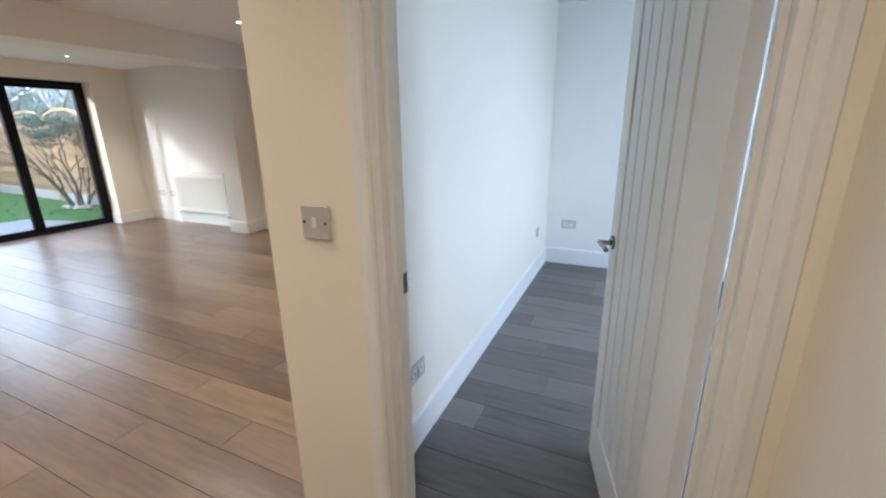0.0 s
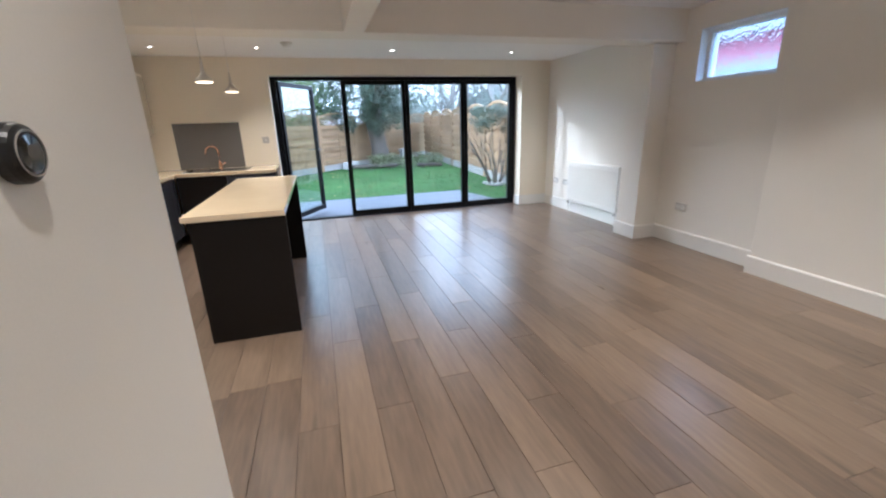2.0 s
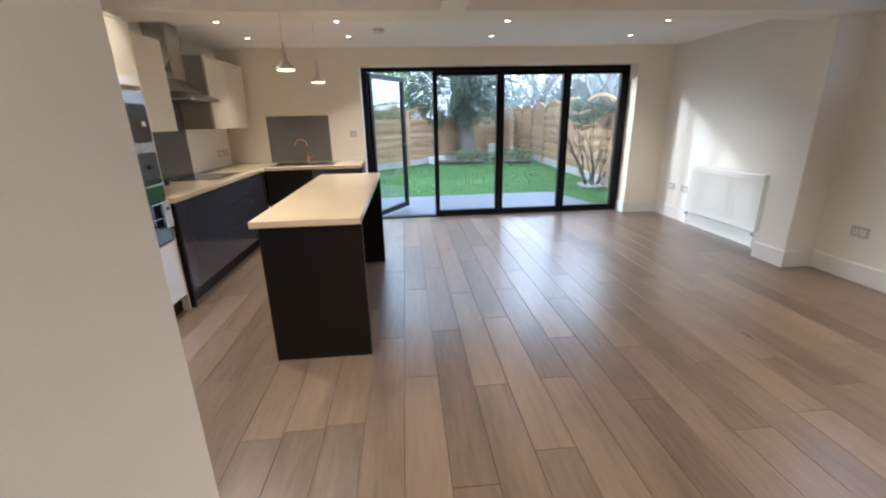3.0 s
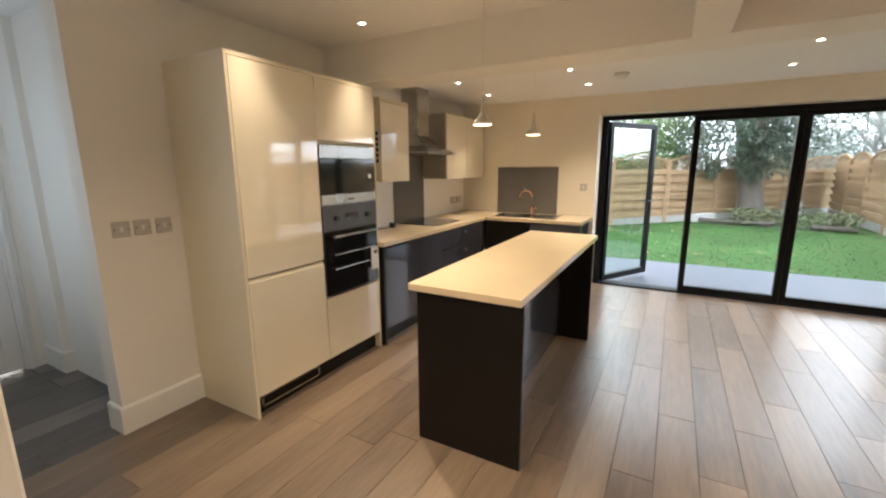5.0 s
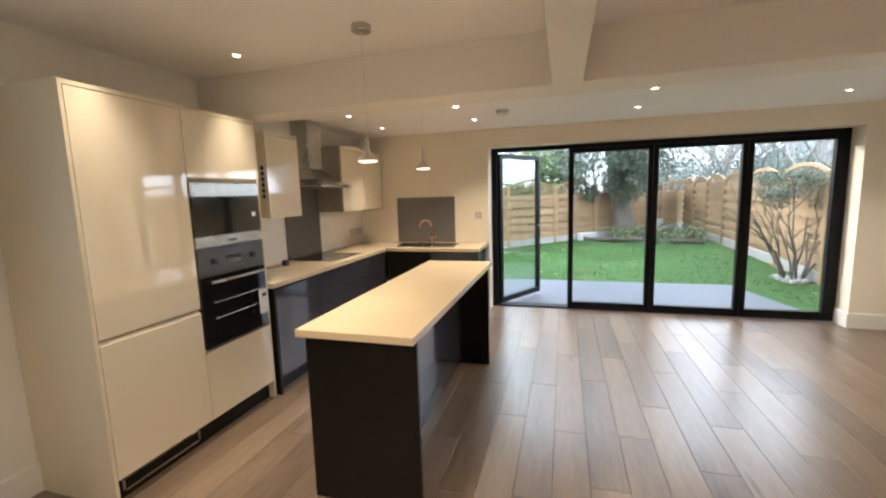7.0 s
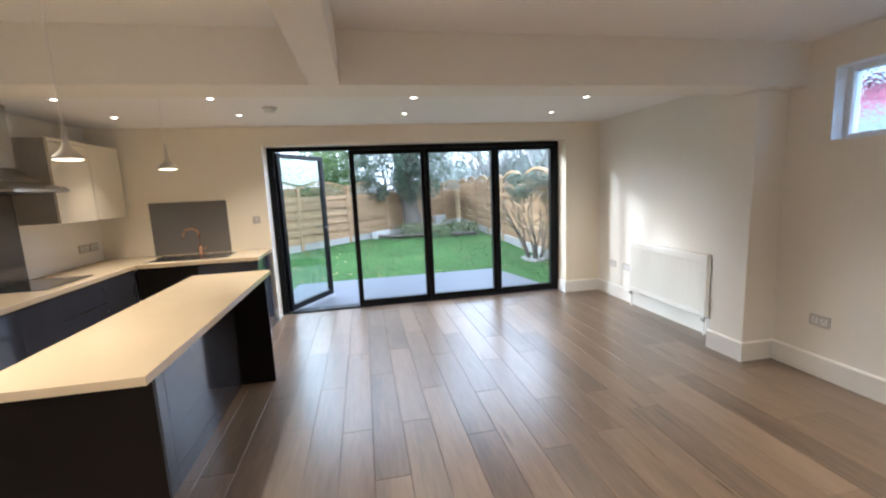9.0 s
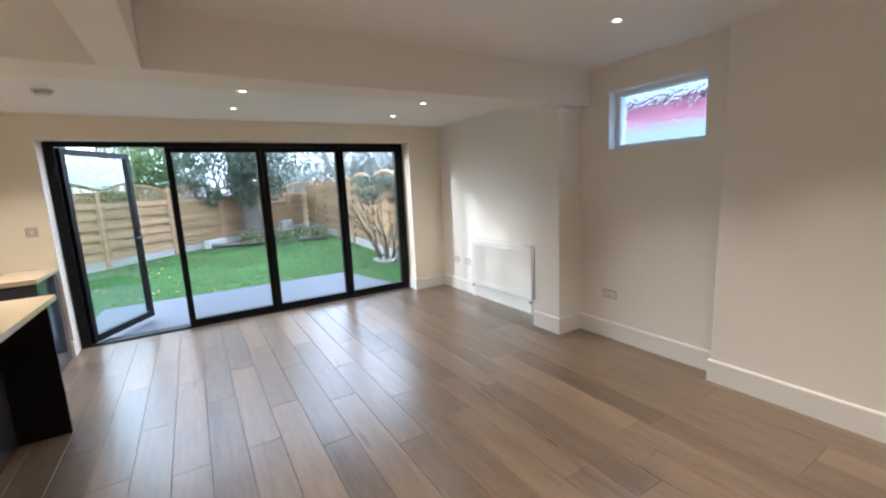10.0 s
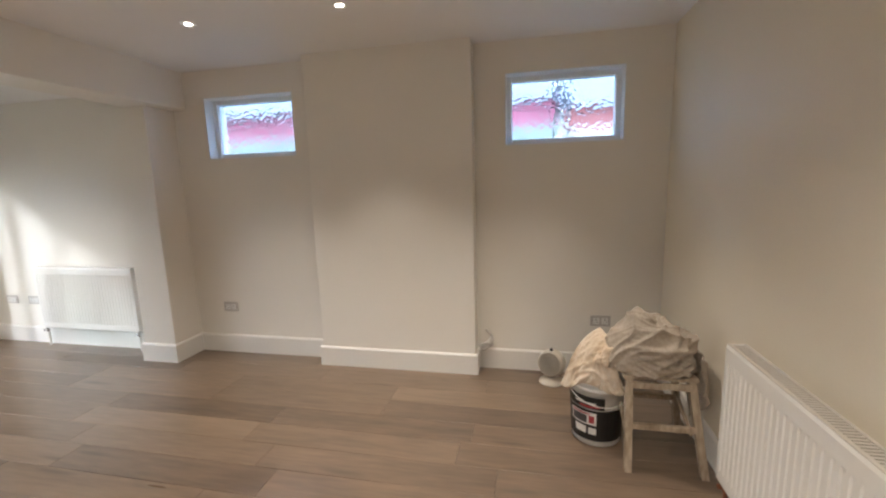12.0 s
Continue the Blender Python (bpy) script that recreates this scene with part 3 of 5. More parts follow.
part("door", slab((-5.072, FY - 0.012, 1.335), (-4.488, FY + 0.008, 1.583), 0.003), BLACKGLASS, mw)
part("bottom_trim", slab((-5.072, FY - 0.012, 1.262), (-4.488, FY + 0.006, 1.333), 0.002), STEEL, mw)
part("display", slab((-5.02, FY + 0.008, 1.44), (-4.985, FY + 0.0095, 1.47)), PLASTIC, mw, "small white sticker on the glass")
part("badge", slab((-4.82, FY + 0.006, 1.288), (-4.75, FY + 0.007, 1.30)), PANELGREY, mw)

ov = thing("oven", (-4.78, -1.15, 0.61), "built-in black glass double oven with steel handles", "oven")
part("body", slab((-5.07, FY - 0.40, 0.612), (-4.492, FY - 0.012, 1.198)), BLACK, ov)
part("control_panel", slab((-5.072, FY - 0.012, 1.075), (-4.488, FY + 0.006, 1.258), 0.002), PANELGREY, ov)
for x in (-4.61, -4.95):
    part("knob", rod((x, FY + 0.006, 1.165), (x, FY + 0.028, 1.165), 0.020, sides=16), BLACK, ov)
part("display", slab((-4.85, FY + 0.006, 1.145), (-4.71, FY + 0.0075, 1.19)), BLACKGLASS, ov)
d1 = part("door", slab((-5.072, FY - 0.012, 0.612), (-4.488, FY + 0.008, 1.072), 0.003), BLACKGLASS, ov)
for z, r in ((1.035, 0.010), (0.905, 0.0035), (0.80, 0.0035)):
    hbm = rod((-5.03, FY + 0.03, z), (-4.56, FY + 0.03, z), r, sides=8)
    for x in (-5.0, -4.59):
        rod((x, FY + 0.006, z), (x, FY + 0.03, z), r * 0.8, sides=6, bm=hbm)
    part("handle", hbm, STEEL, d1, "steel bar handle")
part("energy_label", slab((-5.035, FY + 0.042, 0.72), (-4.945, FY + 0.044, 0.90)), PLASTIC, ov, "white energy label hung on the handle")
part("label_print", slab((-5.02, FY + 0.044, 0.845), (-4.975, FY + 0.0448, 0.87)), PANELGREY, ov)

BY = -0.87
WT0, WT1 = 0.875, 0.915
# base units along the back wall
base_end = thing("end_panel", (-5.115, -1.17, 0), "dark panel at the end of the base units", "panel")
part("board", slab((-5.135, KY + 0.02, 0.0), (-5.117, BY - 0.002, WT0)), BLACKBROWN, base_end)
XB = [-5.137, -5.74, -6.13, -6.73, -7.22]
for i in range(4):
    x1, x0 = XB[i] - 0.001, XB[i + 1] + 0.001
    u = thing("base_cabinet", ((x0 + x1) / 2, -1.17, 0), "gloss graphite handleless base cabinet under the worktop", "kitchen cabinet", "base cabinets")
    part("carcass", slab((x0, KY + 0.02, 0.14), (x1, BY - 0.022, WT0 - 0.002)), BLACKBROWN, u)
    part("plinth", slab((x0, BY - 0.08, 0.0), (x1, BY - 0.065, 0.138)), BLACKBROWN, u)
    if i == 2:
        for z0, z1 in ((0.14, 0.42), (0.424, 0.66), (0.664, 0.868)):
            dr = front("drawer_front", u, (x0, z0, BY), (x1, z1, BY), GRAPHITE, "top")
            part("knob", rod((x0 + 0.07, BY, z1 - 0.07), (x0 + 0.07, BY + 0.022, z1 - 0.07), 0.012, sides=12), BLACK, dr)
    else:
        front("door", u, (x0, 0.14, BY), (x1, 0.868, BY), GRAPHITE, "top")

SX = -7.20
for y0, y1, face, words in ((-0.85, -0.27, BLACKBROWN, "dark base cabinet under the sink"), (-0.268, 0.318, GRAPHITE, "gloss graphite base cabinet at the end of the sink run")):
    u = thing("base_cabinet", ((EX + SX) / 2, (y0 + y1) / 2, 0), words, "kitchen cabinet", "base cabinets")
    last = y1 > 0
    part("carcass", slabs([((EX + 0.01, y0, 0.14), (SX - 0.022, y0 + 0.018, WT0 - 0.002)), ((EX + 0.01, y1 - 0.038, 0.14), (SX - 0.022, y1 - 0.02, WT0 - 0.002)), ((EX + 0.01, y0 + 0.018, 0.14), (SX - 0.022, y1 - 0.038, 0.158))]), BLACKBROWN, u)
    if last:
        part("end_panel", slab((EX + 0.01, y1 - 0.018, 0.0), (SX - 0.004, y1, WT0 - 0.002)), GRAPHITE, u)
    part("door", slab((SX - 0.02, y0 + 0.002, 0.14), (SX, y1 - (0.02 if last else 0.001), 0.868), 0.002), face, u)
    part("plinth", slab((SX - 0.08, y0, 0.0), (SX - 0.065, y1 - 0.02, 0.138)), BLACKBROWN, u)

wt = thing("worktop", (-6.4, -1.15, WT0), "cream quartz L-shaped kitchen worktop with a sink cut-out", "worktop")
SK = (-7.70, -7.30, -0.80, -0.02)
part("slab", slabs([((EX + 0.003, KY + 0.003, WT0), (-5.10, -0.85, WT1)), ((EX + 0.003, -0.85, WT0), (SK[0], 0.335, WT1)), ((SK[1], -0.85, WT0), (-7.185, 0.335, WT1)), ((SK[0], -0.85, WT0), (SK[1], SK[2], WT1)), ((SK[0], SK[3], WT0), (SK[1], 0.335, WT1))], 0.0015), QUARTZ, wt)

sink = thing("sink", (-7.5, -0.41, WT1), "stainless steel inset kitchen sink with drainer", "sink")
rim = slabs([((SK[0] - 0.012, SK[2] - 0.012, WT1), (SK[0] + 0.025, SK[3] + 0.012, WT1 + 0.004)), ((SK[1] - 0.025, SK[2] - 0.012, WT1), (SK[1] + 0.012, SK[3] + 0.012, WT1 + 0.004)),
             ((SK[0] + 0.025, SK[2] - 0.012, WT1), (SK[1] - 0.025, SK[2] + 0.025, WT1 + 0.004)), ((SK[0] + 0.025, SK[3] - 0.025, WT1), (SK[1] - 0.025, SK[3] + 0.012, WT1 + 0.004)), ((SK[0] + 0.025, -0.40, WT1 - 0.004), (SK[1] - 0.025, SK[3] - 0.025, WT1 + 0.002))])
part("rim", rim, STEEL, sink)
part("bowl", slabs([((SK[0] + 0.02, SK[2] + 0.02, 0.76), (SK[1] - 0.02, -0.40, 0.764)), ((SK[0] + 0.02, SK[2] + 0.02, 0.764), (SK[0] + 0.024, -0.40, WT1)), ((SK[1] - 0.024, SK[2] + 0.02, 0.764), (SK[1] - 0.02, -0.40, WT1)), ((SK[0] + 0.024, SK[2] + 0.02, 0.764), (SK[1] - 0.024, SK[2] + 0.024, WT1)), ((SK[0] + 0.024, -0.404, 0.764), (SK[1] - 0.024, -0.40, WT1))]), STEEL, sink)
for i in range(5):
    part("drainer_rib", slab((SK[0] + 0.04, -0.34 + i * 0.06, WT1 + 0.002), (SK[1] - 0.04, -0.325 + i * 0.06, WT1 + 0.006), 0.001), STEEL, sink)

tap = thing("kitchen_tap", (-7.745, -0.42, WT1), "copper swan-neck mixer tap behind the sink", "tap")
tx, ty = -7.745, -0.42
part("base", lathe([(0.026, 0), (0.026, 0.01), (0.021, 0.02), (0.021, 0.09), (0.013, 0.10)], (tx, ty, WT1)), COPPER, tap, smooth=True)
sp = [(tx, ty, WT1 + 0.09), (tx, ty, WT1 + 0.22)] + [(tx + 0.02 * (1 - math.cos(a)), ty - 0.075 * (1 - math.cos(a)), WT1 + 0.22 + 0.085 * math.sin(a)) for a in [math.pi * k / 12 for k in range(1, 13)]] + [(tx + 0.04, ty - 0.15, WT1 + 0.19)]
part("spout", tube(sp, 0.011, 10), COPPER, tap, smooth=True)
part("lever", rod((tx, ty + 0.02, WT1 + 0.06), (tx + 0.02, ty + 0.08, WT1 + 0.085), 0.006), COPPER, tap)

hobt = thing("hob", (-6.43, -1.19, WT1), "black glass ceramic hob set in the worktop", "hob")
part("glass", slab((-6.72, -1.43, WT1), (-6.14, -0.945, WT1 + 0.006), 0.002), BLACKGLASS, hobt)

sb = thing("splashback", (-7.836, -0.527, WT1), "grey glass splashback behind the sink", "splashback")
part("glass", slab((EX + 0.002, -0.939, WT1 + 0.002), (EX + 0.010, -0.115, 1.527), 0.001), SPLASH, sb)
sb2 = thing("splashback", (-6.42, KY, WT1), "grey glass splashback between hob and extractor", "splashback")
part("glass", slab((-6.73, KY + 0.002, WT1 + 0.002), (-6.11, KY + 0.010, 1.69), 0.001), SPLASH, sb2)

hood = thing("extractor_hood", (-6.43, -1.25, 1.667), "stainless steel chimney extractor hood above the hob", "extractor hood")
hx0, hx1, hy0, hy1 = -6.73, -6.13, KY + 0.012, -1.03
cx0, cx1, cy1 = -6.53, -6.29, -1.26
cb = bmesh.new()
lowr = [cb.verts.new(p) for p in ((hx0, hy0, 1.692), (hx1, hy0, 1.692), (hx1, hy1, 1.692), (hx0, hy1, 1.692))]
upr = [cb.verts.new(p) for p in ((cx0, hy0, 1.86), (cx1, hy0, 1.86), (cx1, cy1, 1.86), (cx0, cy1, 1.86))]
mid = [cb.verts.new(p) for p in ((hx0 + 0.10, hy0, 1.752), (hx1 - 0.10, hy0, 1.752), (hx1 - 0.10, hy1 - 0.13, 1.752), (hx0 + 0.10, hy1 - 0.13, 1.752))]
for lo_r, hi_r in ((lowr, mid), (mid, upr)):
    for k in range(4):
        cb.faces.new((lo_r[k], lo_r[(k + 1) % 4], hi_r[(k + 1) % 4], hi_r[k]))
cb.faces.new(lowr[::-1])
cb.faces.new(upr)
part("canopy", cb, STEEL, hood)
part("rim", slab((hx0, hy0, 1.667), (hx1, hy1, 1.691), 0.003), STEEL, hood)
part("chimney", slab((cx0, hy0, 1.861), (cx1, cy1, EXT_TOP), 0.002), STEEL, hood)
part("filter", slab((hx0 + 0.05, hy0 + 0.05, 1.661), (hx1 - 0.05, hy1 - 0.05, 1.666)), PANELGREY, hood)

for x0, x1, nd in ((-5.95, -5.50, 1), (-7.80, -6.745, 2)):
    wu = thing("wall_cabinet", ((x0 + x1) / 2, -1.31, 1.39), "gloss cream wall cabinet with a grey-brown carcass", "kitchen cabinet", "wall cabinets")
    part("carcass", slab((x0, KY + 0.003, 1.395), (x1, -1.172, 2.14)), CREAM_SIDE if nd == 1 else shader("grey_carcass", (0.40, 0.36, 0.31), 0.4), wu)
    w = (x1 - x0) / nd
    for k in range(nd):
        front("door", wu, (x0 + k * w + 0.002, 1.392, -1.15), (x0 + (k + 1) * w - 0.002, 2.105, -1.15), CREAM)
    part("cornice", slab((x0, -1.175, 2.11), (x1, -1.152, 2.142), 0.001), CREAM_SIDE, wu)

# island
isl = thing("kitchen_island", (-5.2, 0.33, 0), "dark panelled kitchen island with a breakfast bar overhang", "kitchen island")
part("end_panel", slab((-4.232, 0.045, 0.0), (-4.206, 0.637, WT0), 0.001), BLACKBROWN, isl, "blackish brown end panel")
part("end_panel", slab((-6.075, 0.045, 0.0), (-6.050, 0.642, WT0), 0.001), BLACKBROWN, isl, "blackish brown end panel")
part("body", slab((-6.049, 0.07, 0.14), (-4.234, 0.36, WT0 - 0.002)), BLACKBROWN, isl)
for k in range(3):
    x0 = -6.049 + k * 0.605
    part("back_panel", slab((x0 + 0.001, 0.361, 0.0), (x0 + 0.604, 0.378, WT0 - 0.002), 0.001), GRAPHITE, isl, "gloss graphite back panel")
    part("door", slab((x0 + 0.002, 0.05, 0.14), (x0 + 0.602, 0.069, 0.868), 0.002), GRAPHITE, isl)
part("plinth", slab((-6.049, 0.12, 0.0), (-4.234, 0.135, 0.138)), BLACKBROWN, isl)
it = thing("island_worktop", (-5.24, 0.32, WT0), "cream quartz island worktop", "worktop")
part("slab", slab((-6.305, 0.012, WT0 + 0.001), (-4.172, 0.636, WT1), 0.002), QUARTZ, it)


# ---- switches, sockets ----
def plate(name, centre, normal, w, h, label, category, rockers=1, kind_="switch"):
    """A wall plate at centre on a wall that faces normal ('x' or 'y' with sign)."""
    turn = {"-y": 0, "+y": 180, "+x": 90, "-x": -90}[normal]
    p = thing(name, centre, label, category, turn=turn)
    part("plate", slab((-w / 2, -0.009, -h / 2), (w / 2, 0.0, h / 2), 0.003), SOCKET, p, local=True)
    for k in range(rockers):
        cx = (k - (rockers - 1) / 2) * (w / rockers) * 0.85
        if kind_ == "switch":
            part("rocker", slab((cx - 0.008, -0.014, -0.014), (cx + 0.008, -0.009, 0.014), 0.002), PLASTIC, p, local=True)
        else:
            part("socket_face", slab((cx - 0.024, -0.012, -0.026), (cx + 0.024, -0.009, 0.022), 0.002), PLASTIC, p, local=True)
            part("pin_holes", slabs([((cx - 0.003, -0.0125, 0.004), (cx + 0.003, -0.0119, 0.014)), ((cx - 0.014, -0.0125, -0.012), (cx - 0.007, -0.0119, -0.008)), ((cx + 0.007, -0.0125, -0.012), (cx + 0.014, -0.0119, -0.008))]), BLACK, p, local=True)
    for sx in (-1, 1):
        part("screw", rod((sx * w * 0.38, -0.009, 0), (sx * w * 0.38, -0.0105, 0), 0.004, sides=8), DARKMETAL, p, local=True)
    return p


plate("light_switch", (-1.095, 1.238, 1.180), "-y", 0.088, 0.088, "single light switch on the hall wall", "light switch")
for x in (-3.537, -3.645, -3.76):
    plate("light_switch", (x, KY, 1.185), "+y", 0.088, 0.088, "brushed switch plate beside the tall cabinet", "light switch", 1)
plate("wall_socket", (-4.942, WY, 0.435), "-y", 0.146, 0.086, "double wall socket with metal plate", "socket", 2, "socket")
plate("wall_socket", (-1.72, WY, 0.43), "-y", 0.146, 0.086, "double wall socket with metal plate", "socket", 2, "socket")
for x in (-7.49, -7.20):
    plate("wall_socket", (x, SY, 0.445), "-y", 0.146, 0.086, "double wall socket near the radiator", "socket", 2, "socket")
plate("wall_socket", (EX, 0.205, 1.275), "+x", 0.088, 0.088, "single wall plate above the sink worktop", "socket", 1)
for x in (-7.515, -7.69):
    plate("wall_socket", (x, KY, 1.085), "+y", 0.146, 0.086, "double socket above the worktop", "socket", 2, "socket")
plate("wall_socket", (-0.93, WY, 0.43), "-y", 0.146, 0.086, "double wall socket in the bedroom", "socket", 2, "socket")
plate("wall_socket", (-1.16, 4.35, 0.43), "+x", 0.088, 0.088, "single socket on the bedroom wall", "socket", 1, "socket")
plate("wall_socket", (-1.16, 1.835, 0.375), "+x", 0.146, 0.086, "double socket on the bedroom wall", "socket", 2, "socket")

th = thing("thermostat", (-2.02, 0.475, 1.414), "round black wall thermostat with a silver ring", "thermostat", turn=180)
def disc_y(prof, bm=None):
    b = lathe(prof, (0, 0, 0), 32)
    b.transform(Matrix.Rotation(radians(90), 4, "X"))
    return b
part("body", disc_y([(0.040, 0.0), (0.043, 0.004), (0.043, 0.018), (0.040, 0.024), (0.035, 0.028)]), BLACK, th, local=True, smooth=False)
part("ring", disc_y([(0.033, 0.0282), (0.033, 0.0295), (0.0315, 0.0295), (0.0315, 0.0282)]), SOCKET, th, local=True)
part("display", disc_y([(0.030, 0.028), (0.026, 0.0295), (0.012, 0.0305)]), BLACKGLASS, th, local=True)


# ---- radiators ----
def radiator(centre, length, turn, label, d, back, pipe_mat):
    """A panel radiator: its wall at local y = 0, its front at -d and its back panel at -back."""
    r = thing("radiator", centre, label, "radiator", turn=turn)
    h0, h1 = 0.185, 0.81
    fp = bmesh.new()
    n = int(length / 0.035)
    prof = []
    for k in range(n + 1):
        x = -length / 2 + length * k / n
        prof += [(x, 0.0)] if k in (0, n) else [(x - 0.010, 0.0), (x - 0.005, 0.004), (x + 0.005, 0.004), (x + 0.010, 0.0)]
    rows = []
    for z, sc, lean in ((h0, 0, 0.010), (h0 + 0.012, 0, 0.001), (h0 + 0.055, 0, 0), (h0 + 0.068, 1, 0), (h1 - 0.085, 1, 0), (h1 - 0.070, 0, 0), (h1 - 0.016, 0, 0), (h1 - 0.004, 0, 0.004)):
        rows.append([fp.verts.new((x, -d + y * sc + lean, z)) for x, y in prof])
    for a, b in zip(rows, rows[1:]):
        for k in range(len(prof) - 1):
            fp.faces.new((a[k], a[k + 1], b[k + 1], b[k]))
    part("front_panel", fp, RADWHITE, r, local=True)
    part("back_panel", slab((-length / 2, -back - 0.008, h0 + 0.004), (length / 2, -back, h1 - 0.008), 0.002), RADWHITE, r, local=True)
    for s in (-1, 1):
        part("side_cover", slab((s * length / 2 - 0.002, -d + 0.002, h0 + 0.015), (s * length / 2 + 0.004, -back, h1 - 0.002), 0.001), RADWHITE, r, local=True)
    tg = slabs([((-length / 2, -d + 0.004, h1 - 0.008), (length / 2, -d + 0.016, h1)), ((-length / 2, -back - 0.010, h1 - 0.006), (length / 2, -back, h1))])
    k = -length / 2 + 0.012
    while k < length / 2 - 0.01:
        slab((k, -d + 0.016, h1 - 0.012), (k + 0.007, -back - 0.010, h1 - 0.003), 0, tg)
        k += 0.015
    part("top_grille", tg, GRILLESHADE, r, "slatted top grille, coloured darker for its shade", local=True)
    fins = bmesh.new()
    k = -length / 2 + 0.02
    while k < length / 2 - 0.01:
        slab((k, -d + 0.012, h0 + 0.03), (k + 0.002, -back - 0.010, h1 - 0.05), 0, fins)
        k += 0.03
    part("convector_fins", fins, RADWHITE, r, local=True)
    for s in (-1, 1):
        part("bracket", slab((s * length * 0.35 - 0.015, -back, h0 + 0.05), (s * length * 0.35 + 0.015, 0.0, h1 - 0.06)), RADWHITE, r, local=True)
        x = s * (length / 2 - 0.02)
        y = -(d + back) / 2
        part("pipe", rod((x, y, 0.0), (x, y, h0 - 0.03), 0.011), pipe_mat, r, local=True)
        vb = rod((x, y, h0 - 0.045), (x, y, h0 + 0.02), 0.015)
        rod((x, y, h0 - 0.02), (x, y - 0.035, h0 - 0.02), 0.011, bm=vb)
        part("valve", vb, CHROME if pipe_mat is not RUSTPIPE else RUSTPIPE, r, local=True)
    return r


radiator((-6.44, SY, 0), 1.16, 0, "white panel radiator on the wall near the garden doors", 0.085, 0.035, RADWHITE)
radiator((-1.30, 2.785, 0), 1.30, -90, "white panel radiator with a slatted top on the partition wall", 0.150, 0.075, RUSTPIPE)


# ---- panelled doors ----
def casing(name, x0, x1, y_face, depth, sign, label):
    """Lining and moulded architraves of a doorway in a wall across y; sign: the side on which the near face lies."""
    c = thing(name, ((x0 + x1) / 2, y_face, 0), label, "door frame", kind="structure")
    ya, yb = sorted((y_face - sign * 0.002, y_face + sign * (depth + 0.002)))
    part("lining", slabs([((x0, ya, 0), (x0 + 0.028, yb, DH)), ((x1 - 0.028, ya, 0), (x1, yb, DH)), ((x0 + 0.028, ya, DH - 0.028), (x1 - 0.028, yb, DH))], 0.001), GLOSS_WHITE, c)
    ms = y_face + sign * 0.030
    m0, m1 = sorted((ms, ms + sign * 0.03))
    part("door_stop", slabs([((x0 + 0.028, m0, 0), (x0 + 0.040, m1, DH - 0.028)), ((x1 - 0.040, m0, 0), (x1 - 0.028, m1, DH - 0.028))], 0.001), GLOSS_WHITE, c)
    for side, yf, sg in ((0, y_face, -sign), (1, y_face + sign * depth, sign)):
        for s, xe in ((-1, x0), (1, x1)):
            prof = [(0.008, 0.0005), (0.008, 0.012), (0.014, 0.018), (0.030, 0.018), (0.040, 0.013), (0.058, 0.010), (0.064, 0.0005)]
            pts = [(xe - s * 0.008 + s * u - s * 0.008, yf + sg * v) for u, v in prof]
            part("architrave", prism(pts, "z", 0, DH + 0.05), GLOSS_WHITE, c)
        y2, y3 = sorted((yf + sg * 0.0005, yf + sg * 0.016))
        part("architrave", slab((x0 - 0.045, y2, DH - 0.006), (x1 + 0.045, y3, DH + 0.052), 0.003), GLOSS_WHITE, c)
    return c


hc = casing("door_1", DX0, DX1, 1.239, DT, 1, "white painted door frame of the bedroom")
part("strike_plate", slab((DX0 + 0.0285, 1.316, 0.985), (DX0 + 0.031, 1.336, 1.04)), DARKMETAL, hc, "dark steel strike plate")
casing("door_2", PDX0, PDX1, -3.05, 0.15, -1, "white painted door frame at the end of the passage")


def cottage_door(name, hinge, width, turn, label, side):
    """A boarded door leaf: local x runs from the hinge to the free edge, the face towards the viewer is local -y."""
    d = thing(name, hinge, label, "door", kind="structure", turn=turn)
    t, h, st = 0.036, 1.985, 0.095
    z0 = 0.012
    part("frame", slabs([((0, -t, z0), (st, 0, h)), ((width - st, -t, z0), (width, 0, h)), ((st, -t, z0), (width - st, 0, 0.21)), ((st, -t, h - 0.11), (width - st, 0, h))], 0.0015), GLOSS_WHITE, d, local=True)
    n = 6
    w = (width - 2 * st) / n
    for k in range(n):
        x = st + k * w
        part("board", prism([(x, -0.015), (x, -t + 0.015), (x + 0.009, -t + 0.005), (x + w - 0.009, -t + 0.005), (x + w, -t + 0.015), (x + w, -0.015), (x + w - 0.009, -0.005), (x + 0.009, -0.005)], "z", 0.21, h - 0.11), GLOSS_WHITE, d, local=True)
    hx = width - 0.05
    for s, yy in ((-1, -t), (1, 0.0)):
        hb = rod((hx, yy, 0.99), (hx, yy + s * 0.010, 0.99), 0.026, sides=16)
        rod((hx, yy, 0.99), (hx, yy + s * 0.05, 0.99), 0.009, bm=hb)
        rod((hx + 0.008, yy + s * 0.048, 0.99), (hx - 0.105, yy + s * 0.048, 0.99), 0.009, bm=hb)
        part("handle", hb, DARKMETAL, d, "dark nickel lever handle", local=True)
    for z in (0.25, 1.0, 1.75):
        part("hinge", slab((-0.004, -t - 0.003, z - 0.045), (0.012, -t + 0.001, z + 0.045)), CHROME, d, local=True)
    return d


cottage_door("door_leaf", (-0.230, 1.349, 0), 0.760, 105.2, "white boarded cottage-style door standing open into the bedroom", 1)
cottage_door("door_leaf", (PDX0 + 0.03, -3.072, 0), 0.70, 180.0 - 180.0, "closed white boarded cottage-style door in the passage", 1)


